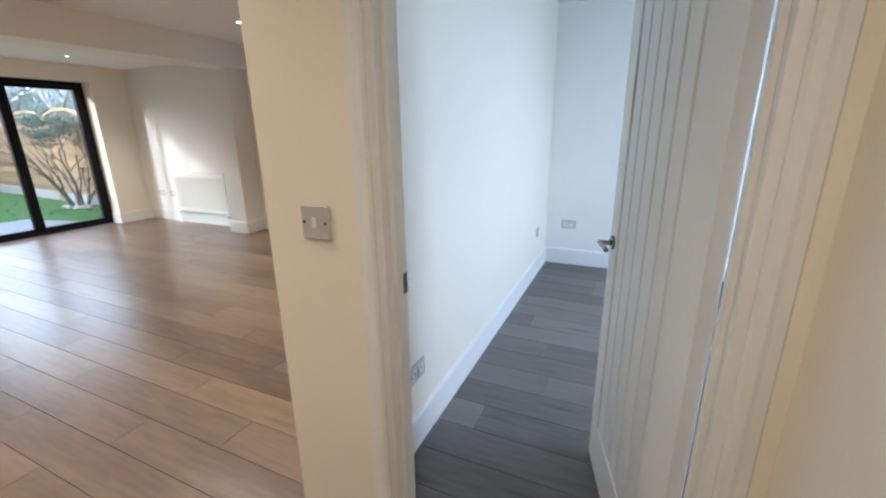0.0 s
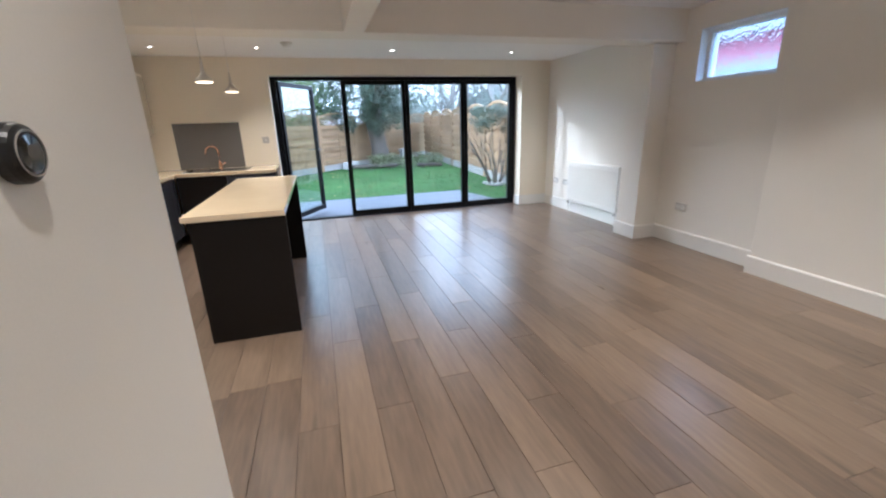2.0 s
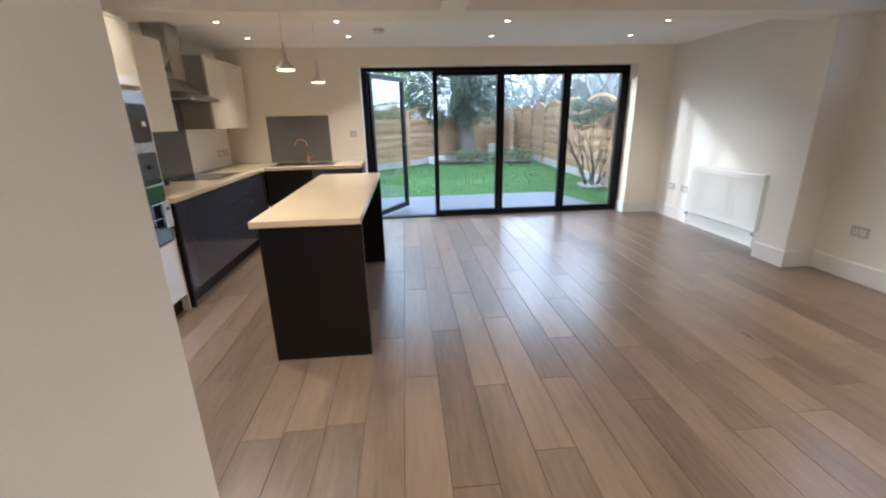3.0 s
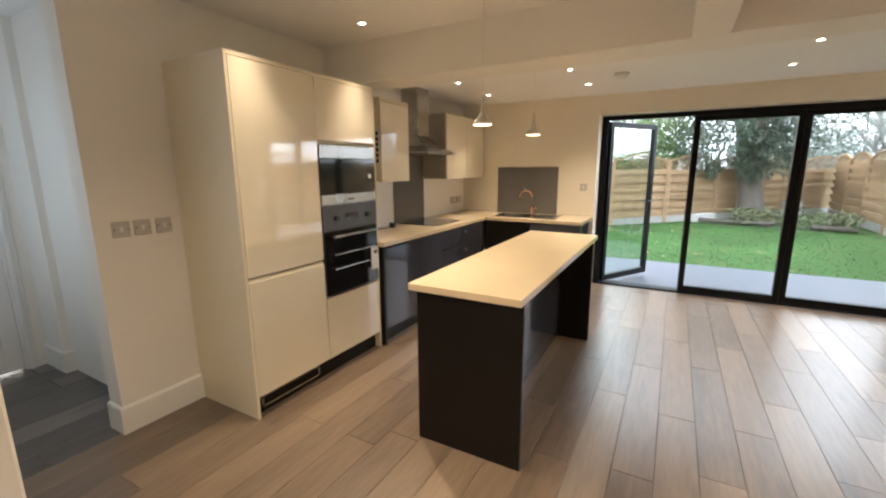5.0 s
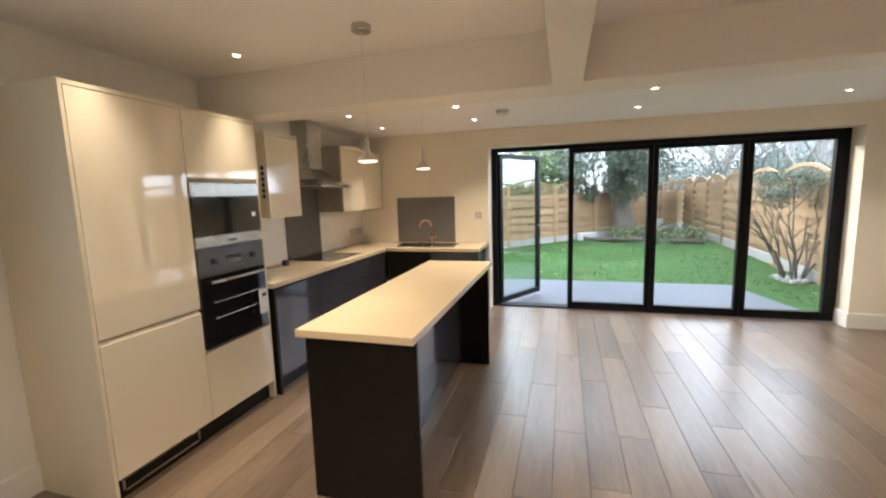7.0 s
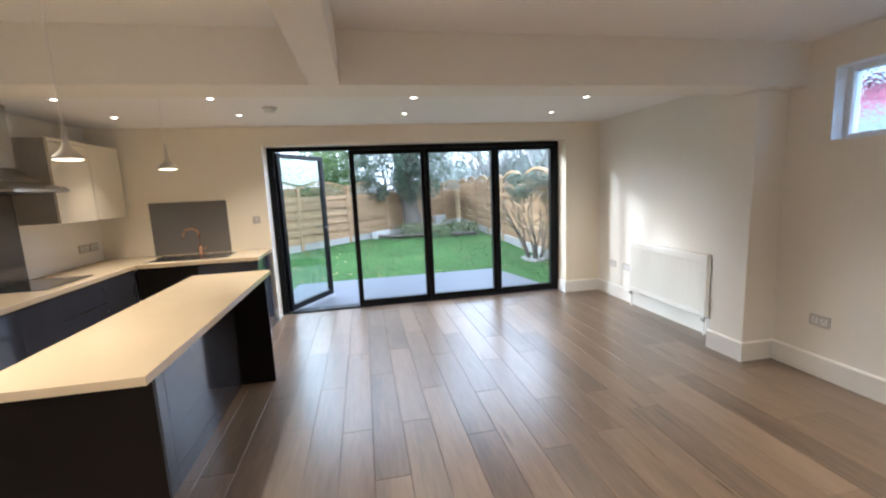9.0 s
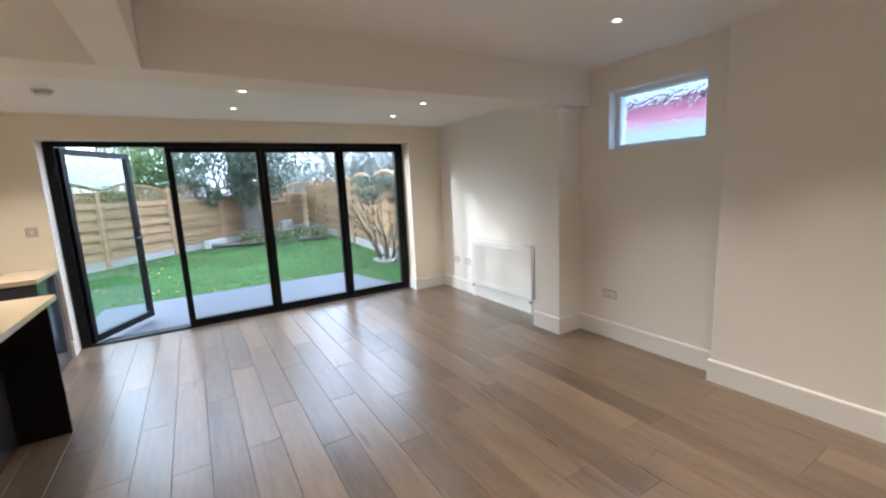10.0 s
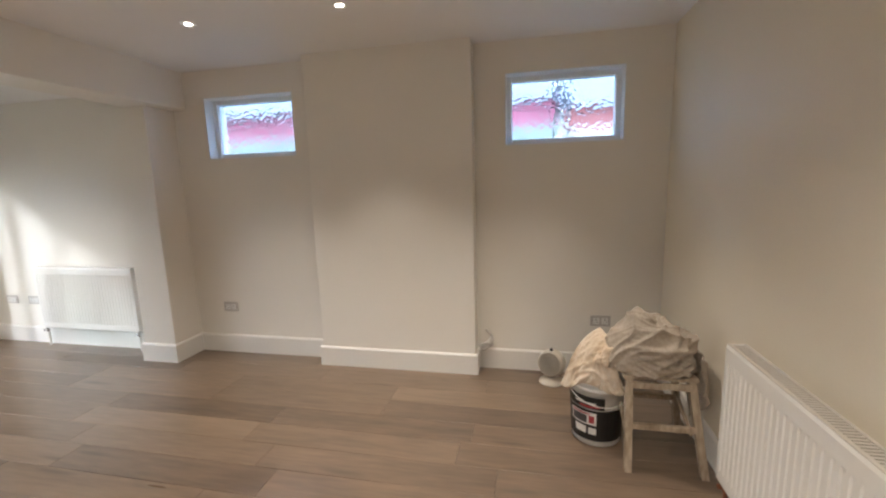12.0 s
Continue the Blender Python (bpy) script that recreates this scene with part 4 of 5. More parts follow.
# ---- decorating clutter ----
def stool(at, turn):
    """A worn step-up trestle: four splayed legs, top boards, rails."""
    s = thing("step_stool", at, "paint-worn wooden hop-up stool holding a heap of dust sheets", "stool", turn=turn)
    W, D, H = 0.31, 0.30, 0.50
    for sx in (-1, 1):
        for sy in (-1, 1):
            a = Vector((-W / 2 + 0.005 if sx < 0 else W / 2 + 0.055, sy * (D / 2 + 0.05), 0.0))
            b = Vector((sx * (W / 2 - 0.008), sy * (D / 2 - 0.02), H - 0.02))
            lb = bmesh.new()
            q = []
            for p in (a, b):
                q.append([lb.verts.new((p.x + dx * 0.017, p.y + dy * 0.018, p.z)) for dx, dy in ((-1, -1), (1, -1), (1, 1), (-1, 1))])
            lb.faces.new(q[0][::-1])
            lb.faces.new(q[1])
            for k in range(4):
                lb.faces.new((q[0][k], q[0][(k + 1) % 4], q[1][(k + 1) % 4], q[1][k]))
            part("leg", lb, STOOLWOOD, s, local=True)
    for sy in (-1, 1):
        part("rail", slab((-W / 2 - 0.005, sy * (D / 2 + 0.015) - 0.012, 0.22), (W / 2 + 0.025, sy * (D / 2 + 0.015) + 0.012, 0.250), 0.003), STOOLWOOD, s, local=True)
        part("apron", slab((-W / 2 - 0.005, sy * (D / 2 - 0.005) - 0.010, H - 0.066), (W / 2 + 0.005, sy * (D / 2 - 0.005) + 0.010, H - 0.032), 0.003), STOOLWOOD, s, local=True)
    for sx in (-1, 1):
        part("brace", rod((sx * (W / 2), -D / 2, 0.20), (sx * (W / 2), D / 2, 0.32), 0.011, sides=8), STOOLWOOD, s, local=True)
    for k in range(3):
        part("top_board", slab((-W / 2 - 0.02, -D / 2 + k * 0.102, H - 0.02), (W / 2 + 0.02, -D / 2 + k * 0.102 + 0.096, H), 0.003), STOOLWOOD, s, local=True)
    return s


stool((-1.598, 3.885, 0), 0)


def ridge(v, k):
    """Narrow crests of a noise field, 0 to 1."""
    return (1 - min(1, abs(noise.noise(v)) * 1.6)) ** k


def cloth(name, at, label, mat, shape, nu, nv, closed=False, thick=0.004):
    """A crumpled sheet: shape(u, v) gives each point, u and v from 0 to 1."""
    h = thing(name, at, label, "dust sheet")
    own = bmesh.new()
    g = [[own.verts.new(shape(i / nu, j / nv)) for i in range(nu if closed else nu + 1)] for j in range(nv + 1)]
    for j in range(nv):
        for i in range(nu):
            k = (i + 1) % nu if closed else i + 1
            own.faces.new((g[j][i], g[j][k], g[j + 1][k], g[j + 1][i]))
    if thick:
        bmesh.ops.recalc_face_normals(own, faces=own.faces[:])
        bmesh.ops.solidify(own, geom=own.faces[:], thickness=thick)
    part("cloth", own, mat, h, smooth=True)
    return h


def heap_shape(u, v):
    """A slumped pile: flat-topped, leaning towards the wall, with long folds falling from its crest and an uneven hem."""
    a = 2 * math.pi * u
    ca, sa = math.cos(a), math.sin(a)
    w = noise.noise(Vector((ca * 1.1, sa * 1.1, 4.2)))
    out = min(1.0, v * 1.12)
    drop = max(0.0, v - 0.62) / 0.38
    rx, ry = 0.262 * (1 + 0.10 * w), 0.205 * (1 + 0.12 * w)
    x, y = rx * out ** 0.9 * ca, ry * out ** 0.9 * sa
    top = 0.258 + 0.035 * noise.noise(Vector((x * 7, y * 7, 1.3))) - 0.16 * max(0.0, x / 0.26) ** 1.3 + 0.05 * max(0.0, y / 0.2) - 0.05 * max(0.0, -x / 0.26) ** 2
    z = top * (1 - 0.34 * out ** 2.2) * (1 - drop ** 1.4)
    q = noise.noise_vector(Vector((x * 5, y * 5, z * 3))) * 0.10
    along, across = (x + q.x) * 0.62 + (y + q.y) * 0.4 + z * 0.6, (x + q.x) * 0.55 - (y + q.y) * 0.75 - (z + q.z) * 0.75
    f = 0.050 * ridge(Vector((across * 6.0, along * 3.0, 0.7)), 3) + 0.030 * ridge(Vector((across * 13 + along * 5, along * 6, 5.1)), 4) + 0.012 * ridge(Vector((across * 17 - along * 14, along * 12 + z * 6, 9.4)), 3)
    f *= 0.55 + 0.75 * max(0.0, min(1.0, 0.5 + x * 3.5))
    n = Vector((ca * out, sa * out, 1.15 - out)).normalized()
    p = Vector((x, y, z)) + n * (f - 0.03)
    p.z = max(p.z, 0.004 + 0.012 * abs(noise.noise(Vector((ca * 3, sa * 3, 0.0)))))
    return (-1.632 + p.x, 3.90 + p.y, 0.502 + p.z)


cloth("dust_sheet", (-1.632, 3.90, 0.502), "crumpled grey-beige dust sheets heaped on the stool", CLOTH, heap_shape, 200, 90, True, 0)


def rag_shape(u, v):
    """A sheet sliding off the pile, over the tub's far side and open in front of it; u runs from its free side to the stool, v from top to hem."""
    a = Vector((-1.845, 4.02, 0.645)).lerp(Vector((-1.785, 3.82, 0.60)), u)
    swing = math.sin(math.pi * min(1.0, u * 1.05))
    b = Vector((-2.06, 4.02, 0.29)).lerp(Vector((-1.735, 3.815, 0.345)), u) + Vector((-0.03 * swing, -0.10 * swing, 0.075 * swing ** 2))
    p = a.lerp(b, v)
    bulge = math.sin(math.pi * v ** 0.75)
    p += Vector((-0.040, -0.03, 0.040)) * bulge
    across, along = u * 1.0 + 0.18 * noise.noise(Vector((u * 2, v * 2, 3.0))), v
    f = 0.042 * ridge(Vector((across * 3.4, along * 0.8, 2.2)), 2) + 0.020 * ridge(Vector((across * 8, along * 2.0, 7.7)), 3) + 0.012 * ridge(Vector((across * 5 + along * 6, along * 4, 1.1)), 3)
    p += Vector((-0.35, -0.85, 0.35)) * (f - 0.03) * (0.35 + 0.65 * v)
    p.z += 0.022 * noise.noise(Vector((u * 7, 0.4, 8.0))) * v
    return p


cloth("white_rag", (-1.88, 3.96, 0.36), "stained white cotton sheet hanging over the paint tub", RAG, rag_shape, 70, 60)


def hang_shape(u, v):
    """The pile's loose end, down the stool's far side."""
    p = Vector((-1.425, 4.04, 0.66)).lerp(Vector((-1.395, 3.73, 0.60)), u).lerp(Vector((-1.352, 4.02, 0.14)).lerp(Vector((-1.345, 3.79, 0.36)), u), v)
    f = 0.030 * ridge(Vector((u * 3.2, v * 0.8, 6.2)), 2) + 0.014 * ridge(Vector((u * 8, v * 1.5, 2.7)), 3)
    return p + Vector((0.012 - f, -0.3 * f, 0.02 * math.sin(u * 6) * v))


cloth("dust_sheet", (-1.37, 3.9, 0.4), "grey-beige dust sheet hanging off the stool", CLOTH, hang_shape, 40, 40)

bx, by = -1.862, 3.99
TR, TZ = 1.09, 1.27
tub = thing("paint_tub", (bx, by, 0), "white plastic paint tub with a black printed label", "paint tub")
part("bucket", lathe([(r * TR, z * TZ) for r, z in ((0.118, 0.0), (0.124, 0.004), (0.140, 0.262), (0.146, 0.264), (0.146, 0.274), (0.139, 0.275), (0.134, 0.268), (0.118, 0.02))], (bx, by, 0.0), 40), PLASTIC, tub, smooth=True)
part("label", lathe([(r * TR, z * TZ) for r, z in ((0.1270, 0.028), (0.1364, 0.176), (0.1345, 0.176), (0.121, 0.028))], (bx, by, 0.0), 40), BLACK, tub, "black printed label")


def curved_bar(a0, a1, z0, z1, mat, out=0.0):
    """A printed patch on the tub's side between two angles in degrees."""
    own = bmesh.new()
    n = 10
    cols = []
    for k in range(n + 1):
        a = radians(a0 + (a1 - a0) * k / n)
        col = []
        for z in (z0, z1):
            r = 0.1265 + (0.140 - 0.1265) * (z - 0.045) / 0.19 + 0.0012 + out
            col.append(own.verts.new((bx + r * TR * math.cos(a), by + r * TR * math.sin(a), z * TZ)))
        cols.append(col)
    for p, q in zip(cols, cols[1:]):
        own.faces.new((p[0], q[0], q[1], p[1]))
    part("print", own, mat, tub)


RED = shader("red_print", (0.42, 0.06, 0.07), 0.5)
curved_bar(-205, -82, 0.183, 0.240, BLACK)
curved_bar(-146, -100, 0.205, 0.214, PLASTIC, 0.001)
curved_bar(-135, -92, 0.190, 0.198, RED, 0.001)
curved_bar(-158, -98, 0.105, 0.165, PLASTIC, 0.001)
curved_bar(-154, -118, 0.112, 0.150, PANELGREY, 0.002)
curved_bar(-114, -102, 0.115, 0.150, RED, 0.002)
curved_bar(-154, -112, 0.154, 0.161, RED, 0.002)
curved_bar(-148, -120, 0.060, 0.095, PLASTIC, 0.001)
curved_bar(-115, -98, 0.060, 0.092, PLASTIC, 0.001)
part("handle", tube([(bx + 0.163 * math.cos(a), by + 0.163 * math.sin(a), 0.315 - 0.06 * math.sin(a - 3.4)) for a in [3.4 + 2.6 * k / 14 for k in range(15)]], 0.003, 6), PLASTIC, tub)

GRILLE = shader("grille_wire", (0.44, 0.40, 0.33), 0.5)
fx, fy = -2.085, 4.60
fan = thing("fan_heater", (fx, fy, 0), "small beige round fan heater standing on the floor", "fan heater", turn=-25)
part("base", lathe([(0.085, 0.0), (0.092, 0.006), (0.090, 0.018), (0.055, 0.032), (0.035, 0.045)], (0, 0, 0), 28), BEIGE, fan, local=True, smooth=True)
hs = lathe([(0.075, -0.045), (0.095, -0.04), (0.10, 0.0), (0.095, 0.035), (0.085, 0.045)], (0, 0, 0), 32)
hs.transform(Matrix.Translation((0, 0, 0.155)) @ Matrix.Rotation(radians(80), 4, "X"))
part("housing", hs, BEIGE, fan, local=True, smooth=True)
for k in range(6):
    r = 0.015 + k * 0.0125
    g = lathe([(r, 0.046), (r, 0.051), (r + 0.005, 0.051), (r + 0.005, 0.046)], (0, 0, 0), 28)
    g.transform(Matrix.Translation((0, 0, 0.155)) @ Matrix.Rotation(radians(80), 4, "X"))
    part("grille_ring", g, GRILLE, fan, local=True)
part("knob", rod((0.0, -0.01, 0.255), (0.0, -0.01, 0.272), 0.012), BLACK, fan, local=True)

cable = thing("loose_cable", (-2.60, WY - 0.02, 0.2), "loose white cable ends coming out of the wall", "cable")
for k in range(3):
    pts = [(-2.60 + 0.012 * k + 0.045 * math.sin(t * 1.3 + k), WY - 0.006 - 0.07 * math.sin(math.pi * t / 6), 0.16 + 0.02 * t + 0.04 * math.sin(t + k)) for t in [i * 0.5 for i in range(13)]]
    part("wire", tube(pts, 0.008, 6), SOCKET if k else PLASTIC, cable)

gs_ = thing("grid_switch", (-5.498, -1.40, 1.54), "vertical strip of six black rockers on the wall cabinet's side", "switch")
part("plate", slab((-5.4995, -1.215, 1.56 - 0.02), (-5.494, -1.165, 1.85 + 0.02), 0.001), PLASTIC, gs_)
for k in range(6):
    zc = 1.56 + (1.85 - 1.56) * (k + 0.5) / 6
    part("rocker", slab((-5.4945, -1.205, zc - 0.017), (-5.488, -1.175, zc + 0.017), 0.002), BLACK, gs_)
plug = thing("plug", (-5.85, -1.31, WT1), "black plug with its cable lying on the worktop", "plug")
part("body", slab((-5.875, -1.335, WT1), (-5.825, -1.28, WT1 + 0.055), 0.008), BLACK, plug)
part("cable", tube([(-5.825, -1.31, WT1 + 0.02), (-5.76, -1.32, WT1 + 0.006), (-5.66, -1.38, WT1 + 0.006), (-5.45, -1.44, WT1 + 0.006)], 0.004, 6), BLACK, plug)


# ---- garden ----
GZ = -0.055
gr = bmesh.new()
for lo, hi in (((-400, -400), (-8.25, 400)), ((-8.25, 5.05), (400, 400)), ((-8.25, -400), (400, -3.2)), ((2.0, -3.2), (400, 5.05))):
    vs = [gr.verts.new((x, y, GZ)) for x, y in ((lo[0], lo[1]), (hi[0], lo[1]), (hi[0], hi[1]), (lo[0], hi[1]))]
    gr.faces.new(vs)
bmesh.ops.remove_doubles(gr, verts=gr.verts[:], dist=0.001)
tagged(part("ground", gr, GRASS), "short green lawn reaching out into the distance", "lawn", kind="structure")

patio = tagged(part("patio", prism([(-8.25, 0.15), (-8.25, 4.28), (-10.08, 3.88), (-10.08, 0.25)], "z", GZ - 0.05, -0.035), SLATE), "blue-grey paved patio outside the garden doors", "patio", kind="structure")
structure("threshold", slabs([((-8.30, 0.345, -0.05), (FX0, 4.232, -0.001))]), ALU, "dark door threshold", "threshold")

rng_ = random.Random(5)
gb = bmesh.new()
for k in range(26000):
    x = -8.3 - 13 * rng_.random() ** 1.3
    y = -4.5 + 10.5 * rng_.random()
    if x > -10.12 and 0.1 < y < 4.35:
        continue
    h, a, w = 0.010 + 0.014 * rng_.random(), rng_.random() * 6.28, 0.006 + 0.006 * rng_.random()
    dx, dy = math.cos(a) * w, math.sin(a) * w
    tx_, ty_ = x + rng_.uniform(-0.02, 0.02), y + rng_.uniform(-0.02, 0.02)
    gb.faces.new((gb.verts.new((x - dx, y - dy, GZ)), gb.verts.new((x + dx, y + dy, GZ)), gb.verts.new((tx_, ty_, GZ + h))))
tagged(part("grass", gb, GRASS), "short green grass blades on the lawn", "grass", kind="stuff")
DEAD = shader("dead_leaf", (0.38, 0.24, 0.11), 0.8, scale=10, spread=0.4)
lb = bmesh.new()
for k in range(420):
    x, y = -9.5 - 8.5 * rng_.random(), -0.8 + 6.2 * rng_.random()
    if x > -10.12 and y < 4.35:
        continue
    a, r = rng_.random() * 6.28, 0.02 + 0.025 * rng_.random()
    vs = [lb.verts.new((x + r * math.cos(a + t) * s, y + r * math.sin(a + t) * s, GZ + 0.018 + 0.012 * rng_.random())) for t, s in ((0, 1), (1.57, 0.6), (3.14, 1), (4.71, 0.6))]
    lb.faces.new(vs)
tagged(part("fallen_leaves", lb, DEAD), "scattered brown fallen leaves on the lawn", "leaves", kind="stuff")

_cache = {}


def shared(key, make):
    if key not in _cache:
        bm = make()
        me = bpy.data.meshes.new(key[0])
        bm.to_mesh(me)
        bm.free()
        _cache[key] = me
    return _cache[key]


def fence_run(a, b, panels, domed, label, base=0.20):
    """Fence panels of overlapping boards between concrete-footed posts, from a to b on the plan."""
    a, b = Vector((*a, 0)), Vector((*b, 0))
    step = (b - a) / panels
    turn = math.degrees(math.atan2(step.y, step.x))
    L = step.length
    for i in range(panels):
        p = a + step * i
        f = thing("fence_panel", (p.x, p.y, GZ), label, "fence", "garden fence", turn=turn)
        part("post", slab((-0.05, -0.05, 0), (0.05, 0.05, base + 1.62), 0.008), FENCEWOOD, f, local=True)
        part("gravel_board", slab((0.051, -0.02, 0.0), (L - 0.051, 0.02, base), 0.006), CONCRETE, f, "pale concrete gravel board", local=True)
        rows_n, z = 13 if domed else 11, base
        pitch = 1.55 / 13
        for k in range(rows_n):
            me = shared(("slat", round(L, 3), k % 3), lambda: slab((0.052, -0.011, 0), (L - 0.052, 0.009, 0.118 + 0.004 * (k % 3)), 0.003))
            if not me.materials:
                me.materials.append(FENCEWOOD)
            o = new("slat", me)
            o.parent = f
            o.matrix_basis = pose(0, 0.026 if k % 2 else -0.026, z + k * pitch, rng_.uniform(-3, 3), rng_.uniform(-0.25, 0.25), 0)
        for xs in (0.09, L / 2, L - 0.09):
            part("batten", slab((xs - 0.018, -0.045, base), (xs + 0.018, -0.034, base + (1.56 if domed else 1.27)), 0.002), FENCEWOOD, f, local=True)
        zt = base + 1.56
        if domed:
            n = 12
            outer = [(0.055 + (L - 0.11) * k / n, zt + 0.05 + 0.17 * math.sin(math.pi * k / n) ** 0.8) for k in range(n + 1)]
            inner = [(x, z - 0.055) for x, z in outer]
            part("arched_cap", prism(outer + inner[::-1], "y", -0.025, 0.025), FENCEWOOD, f, local=True)
            for k in range(2, n - 1, 1):
                x, zz = outer[k]
                part("trellis_bar", slab((x - 0.012, -0.01, zt - 0.01), (x + 0.012, 0.01, zz - 0.05)), FENCEWOOD, f, local=True)
        else:
            part("cap", slab((0.05, -0.03, zt - 0.30), (L - 0.05, 0.03, zt - 0.26), 0.004), FENCEWOOD, f, local=True)
            n = 14
            outer = [(0.055 + (L - 0.11) * k / n, zt + 0.02 + 0.16 * math.sin(math.pi * k / n)) for k in range(n + 1)]
            part("arched_cap", prism(outer + [(x, z - 0.045) for x, z in outer][::-1], "y", -0.025, 0.025), FENCEWOOD, f, local=True)
            lat = bmesh.new()
            z0 = zt - 0.26
            for sgn in (-1, 1):
                c = -0.6
                while c < L + 0.6:
                    run = []
                    for q in range(31):
                        x = c + sgn * 0.02 * q
                        z = z0 + 0.02 * q
                        if 0.06 < x < L - 0.06 and z < zt + 0.16 * math.sin(math.pi * (x - 0.055) / (L - 0.11)):
                            run.append((x, z))
                    if len(run) > 1:
                        (xa, za), (xb, zb) = run[0], run[-1]
                        prism([(xa - 0.012, za), (xa + 0.012, za), (xb + 0.012, zb), (xb - 0.012, zb)], "y", 0.004 * sgn - 0.004, 0.004 * sgn + 0.003, lat)
                    c += 0.115
            part("trellis", lat, FENCEWOOD, f, "diagonal trellis top", local=True)


fence_run((-8.6, 5.15), (-21.0, 5.85), 7, True, "light larch fence panel with an arched trellis top")
fence_run((-10.4, -4.2), (-21.7, 6.2), 8, False, "light larch fence panel of overlapping boards")


def foliage(bm, centre, radius, count, size, rng, squash=0.7, hang=0.0):
    """Small leaf blades scattered through a rough blob, with gaps."""
    for _ in range(count):
        while True:
            p = Vector((rng.uniform(-1, 1), rng.uniform(-1, 1), rng.uniform(-1, 1)))
            if p.length < 1 and noise.noise(p * 2.2 + Vector(centre)) > -0.12:
                break
        c = Vector(centre) + Vector((p.x * radius, p.y * radius, p.z * radius * squash))
        a, t = rng.random() * 6.28, rng.uniform(-0.9, 0.9)
        u = Vector((math.cos(a), math.sin(a), t - hang)).normalized() * size * rng.uniform(0.6, 1.4)
        w = u.cross(Vector((rng.uniform(-1, 1), rng.uniform(-1, 1), 1))).normalized() * size * 0.38
        bm.faces.new([bm.verts.new(c - u), bm.verts.new(c + w), bm.verts.new(c + u), bm.verts.new(c - w)])


def branchy(bm, start, direction, length, r, depth, rng, bend=0.25):
    pts, p, d = [start], Vector(start), Vector(direction).normalized()
    n = 5
    for _ in range(n):
        d = (d + Vector((rng.uniform(-bend, bend), rng.uniform(-bend, bend), rng.uniform(-bend * 0.3, bend * 0.6)))).normalized()
        p = p + d * length / n
        pts.append(p.copy())
    tube(pts, [r * (1 - 0.75 * k / n) for k in range(n + 1)], 6 if depth else 5, bm)
    if depth:
        for k in range(2, n + 1):
            for _ in range(2 if depth > 1 else 1):
                nd = (d + Vector((rng.uniform(-1, 1), rng.uniform(-1, 1), rng.uniform(-0.3, 0.8)))).normalized()
                branchy(bm, pts[k], nd, length * 0.6, r * 0.45, depth - 1, rng, bend)


# the big evergreen
rt = random.Random(11)
tree = thing("evergreen_tree", (-17.6, 2.75, GZ), "large dark evergreen tree with a leaning ivy-clad trunk", "tree")
tb = bmesh.new()
tube([(-17.6, 3.30, GZ - 0.1), (-17.6, 3.24, 0.25), (-17.62, 3.18, 0.7), (-17.65, 3.08, 1.4), (-17.7, 3.02, 2.3), (-17.75, 2.92, 3.1), (-17.8, 2.8, 4.4), (-17.8, 2.7, 6.5)], [0.50, 0.38, 0.33, 0.31, 0.33, 0.28, 0.22, 0.12], 14, tb)
for v in tb.verts:
    v.co += noise.noise_vector(v.co * 2.3) * 0.07
for k in range(9):
    branchy(tb, (-17.7, 3.0 - 0.02 * k, 1.9 + 0.45 * k), (math.cos(k * 2.4), math.sin(k * 2.4), 0.15), 2.2, 0.08, 1, rt)
part("trunk", tb, BARK, tree, smooth=True)
cr = bmesh.new()
for k in range(40):
    a = k * 2.399
    r = 0.6 + 2.1 * rt.random()
    foliage(cr, (-17.6 + r * math.cos(a), 2.7 + r * math.sin(a), 2.35 + 4.0 * rt.random()), 0.55 + 0.45 * rt.random(), 800, 0.055, rt, 0.95, 0.8)
for fx_, fy_, fz_, fr_, cn_ in ((-16.9, 1.75, 1.75, 0.36, 900), (-16.8, 1.6, 2.35, 0.55, 1300), (-16.9, 2.15, 1.45, 0.24, 500), (-17.0, 2.4, 2.5, 0.5, 900), (-17.0, 3.6, 2.1, 0.38, 700), (-17.0, 3.9, 1.65, 0.32, 700), (-17.1, 3.45, 1.45, 0.22, 350), (-17.1, 3.15, 2.5, 0.45, 600), (-17.0, 4.2, 2.5, 0.5, 900), (-17.25, 2.95, 2.0, 0.30, 600), (-17.2, 3.3, 2.6, 0.4, 700), (-17.25, 3.35, 1.6, 0.2, 260), (-17.2, 2.9, 1.55, 0.24, 420), (-17.2, 3.15, 1.25, 0.2, 260), (-17.15, 3.05, 2.4, 0.4, 900), (-17.1, 2.7, 1.9, 0.28, 500)):
    foliage(cr, (fx_, fy_, fz_), fr_, cn_, 0.045, rt, 1.35, 1.1)
part("crown", cr, LEAFDARK, tree)

# bare-stemmed shrub by the fence
SHX, SHY = -10.7, 5.0
shrub = thing("shrub", (SHX, SHY, GZ), "bare multi-stemmed shrub with a clipped leafy top", "shrub")
st_ = bmesh.new()
for k in range(11):
    a = k * 0.58
    branchy(st_, (SHX + 0.12 * math.cos(a), SHY + 0.12 * math.sin(a), GZ - 0.02), (0.30 * math.cos(a), 0.34 * math.sin(a) - 0.06, 1), 1.3, 0.021, 1, rt, 0.3)
part("stems", st_, BARK, shrub, smooth=True)
sc_ = bmesh.new()
for k in range(14):
    foliage(sc_, (SHX + rt.uniform(-0.4, 0.4), SHY - 0.02 + rt.uniform(-0.42, 0.36), 1.47 + rt.uniform(-0.22, 0.24)), 0.24, 380, 0.024, rt, 0.55)
part("crown", sc_, LEAFDARK, shrub)
gs = bmesh.new()
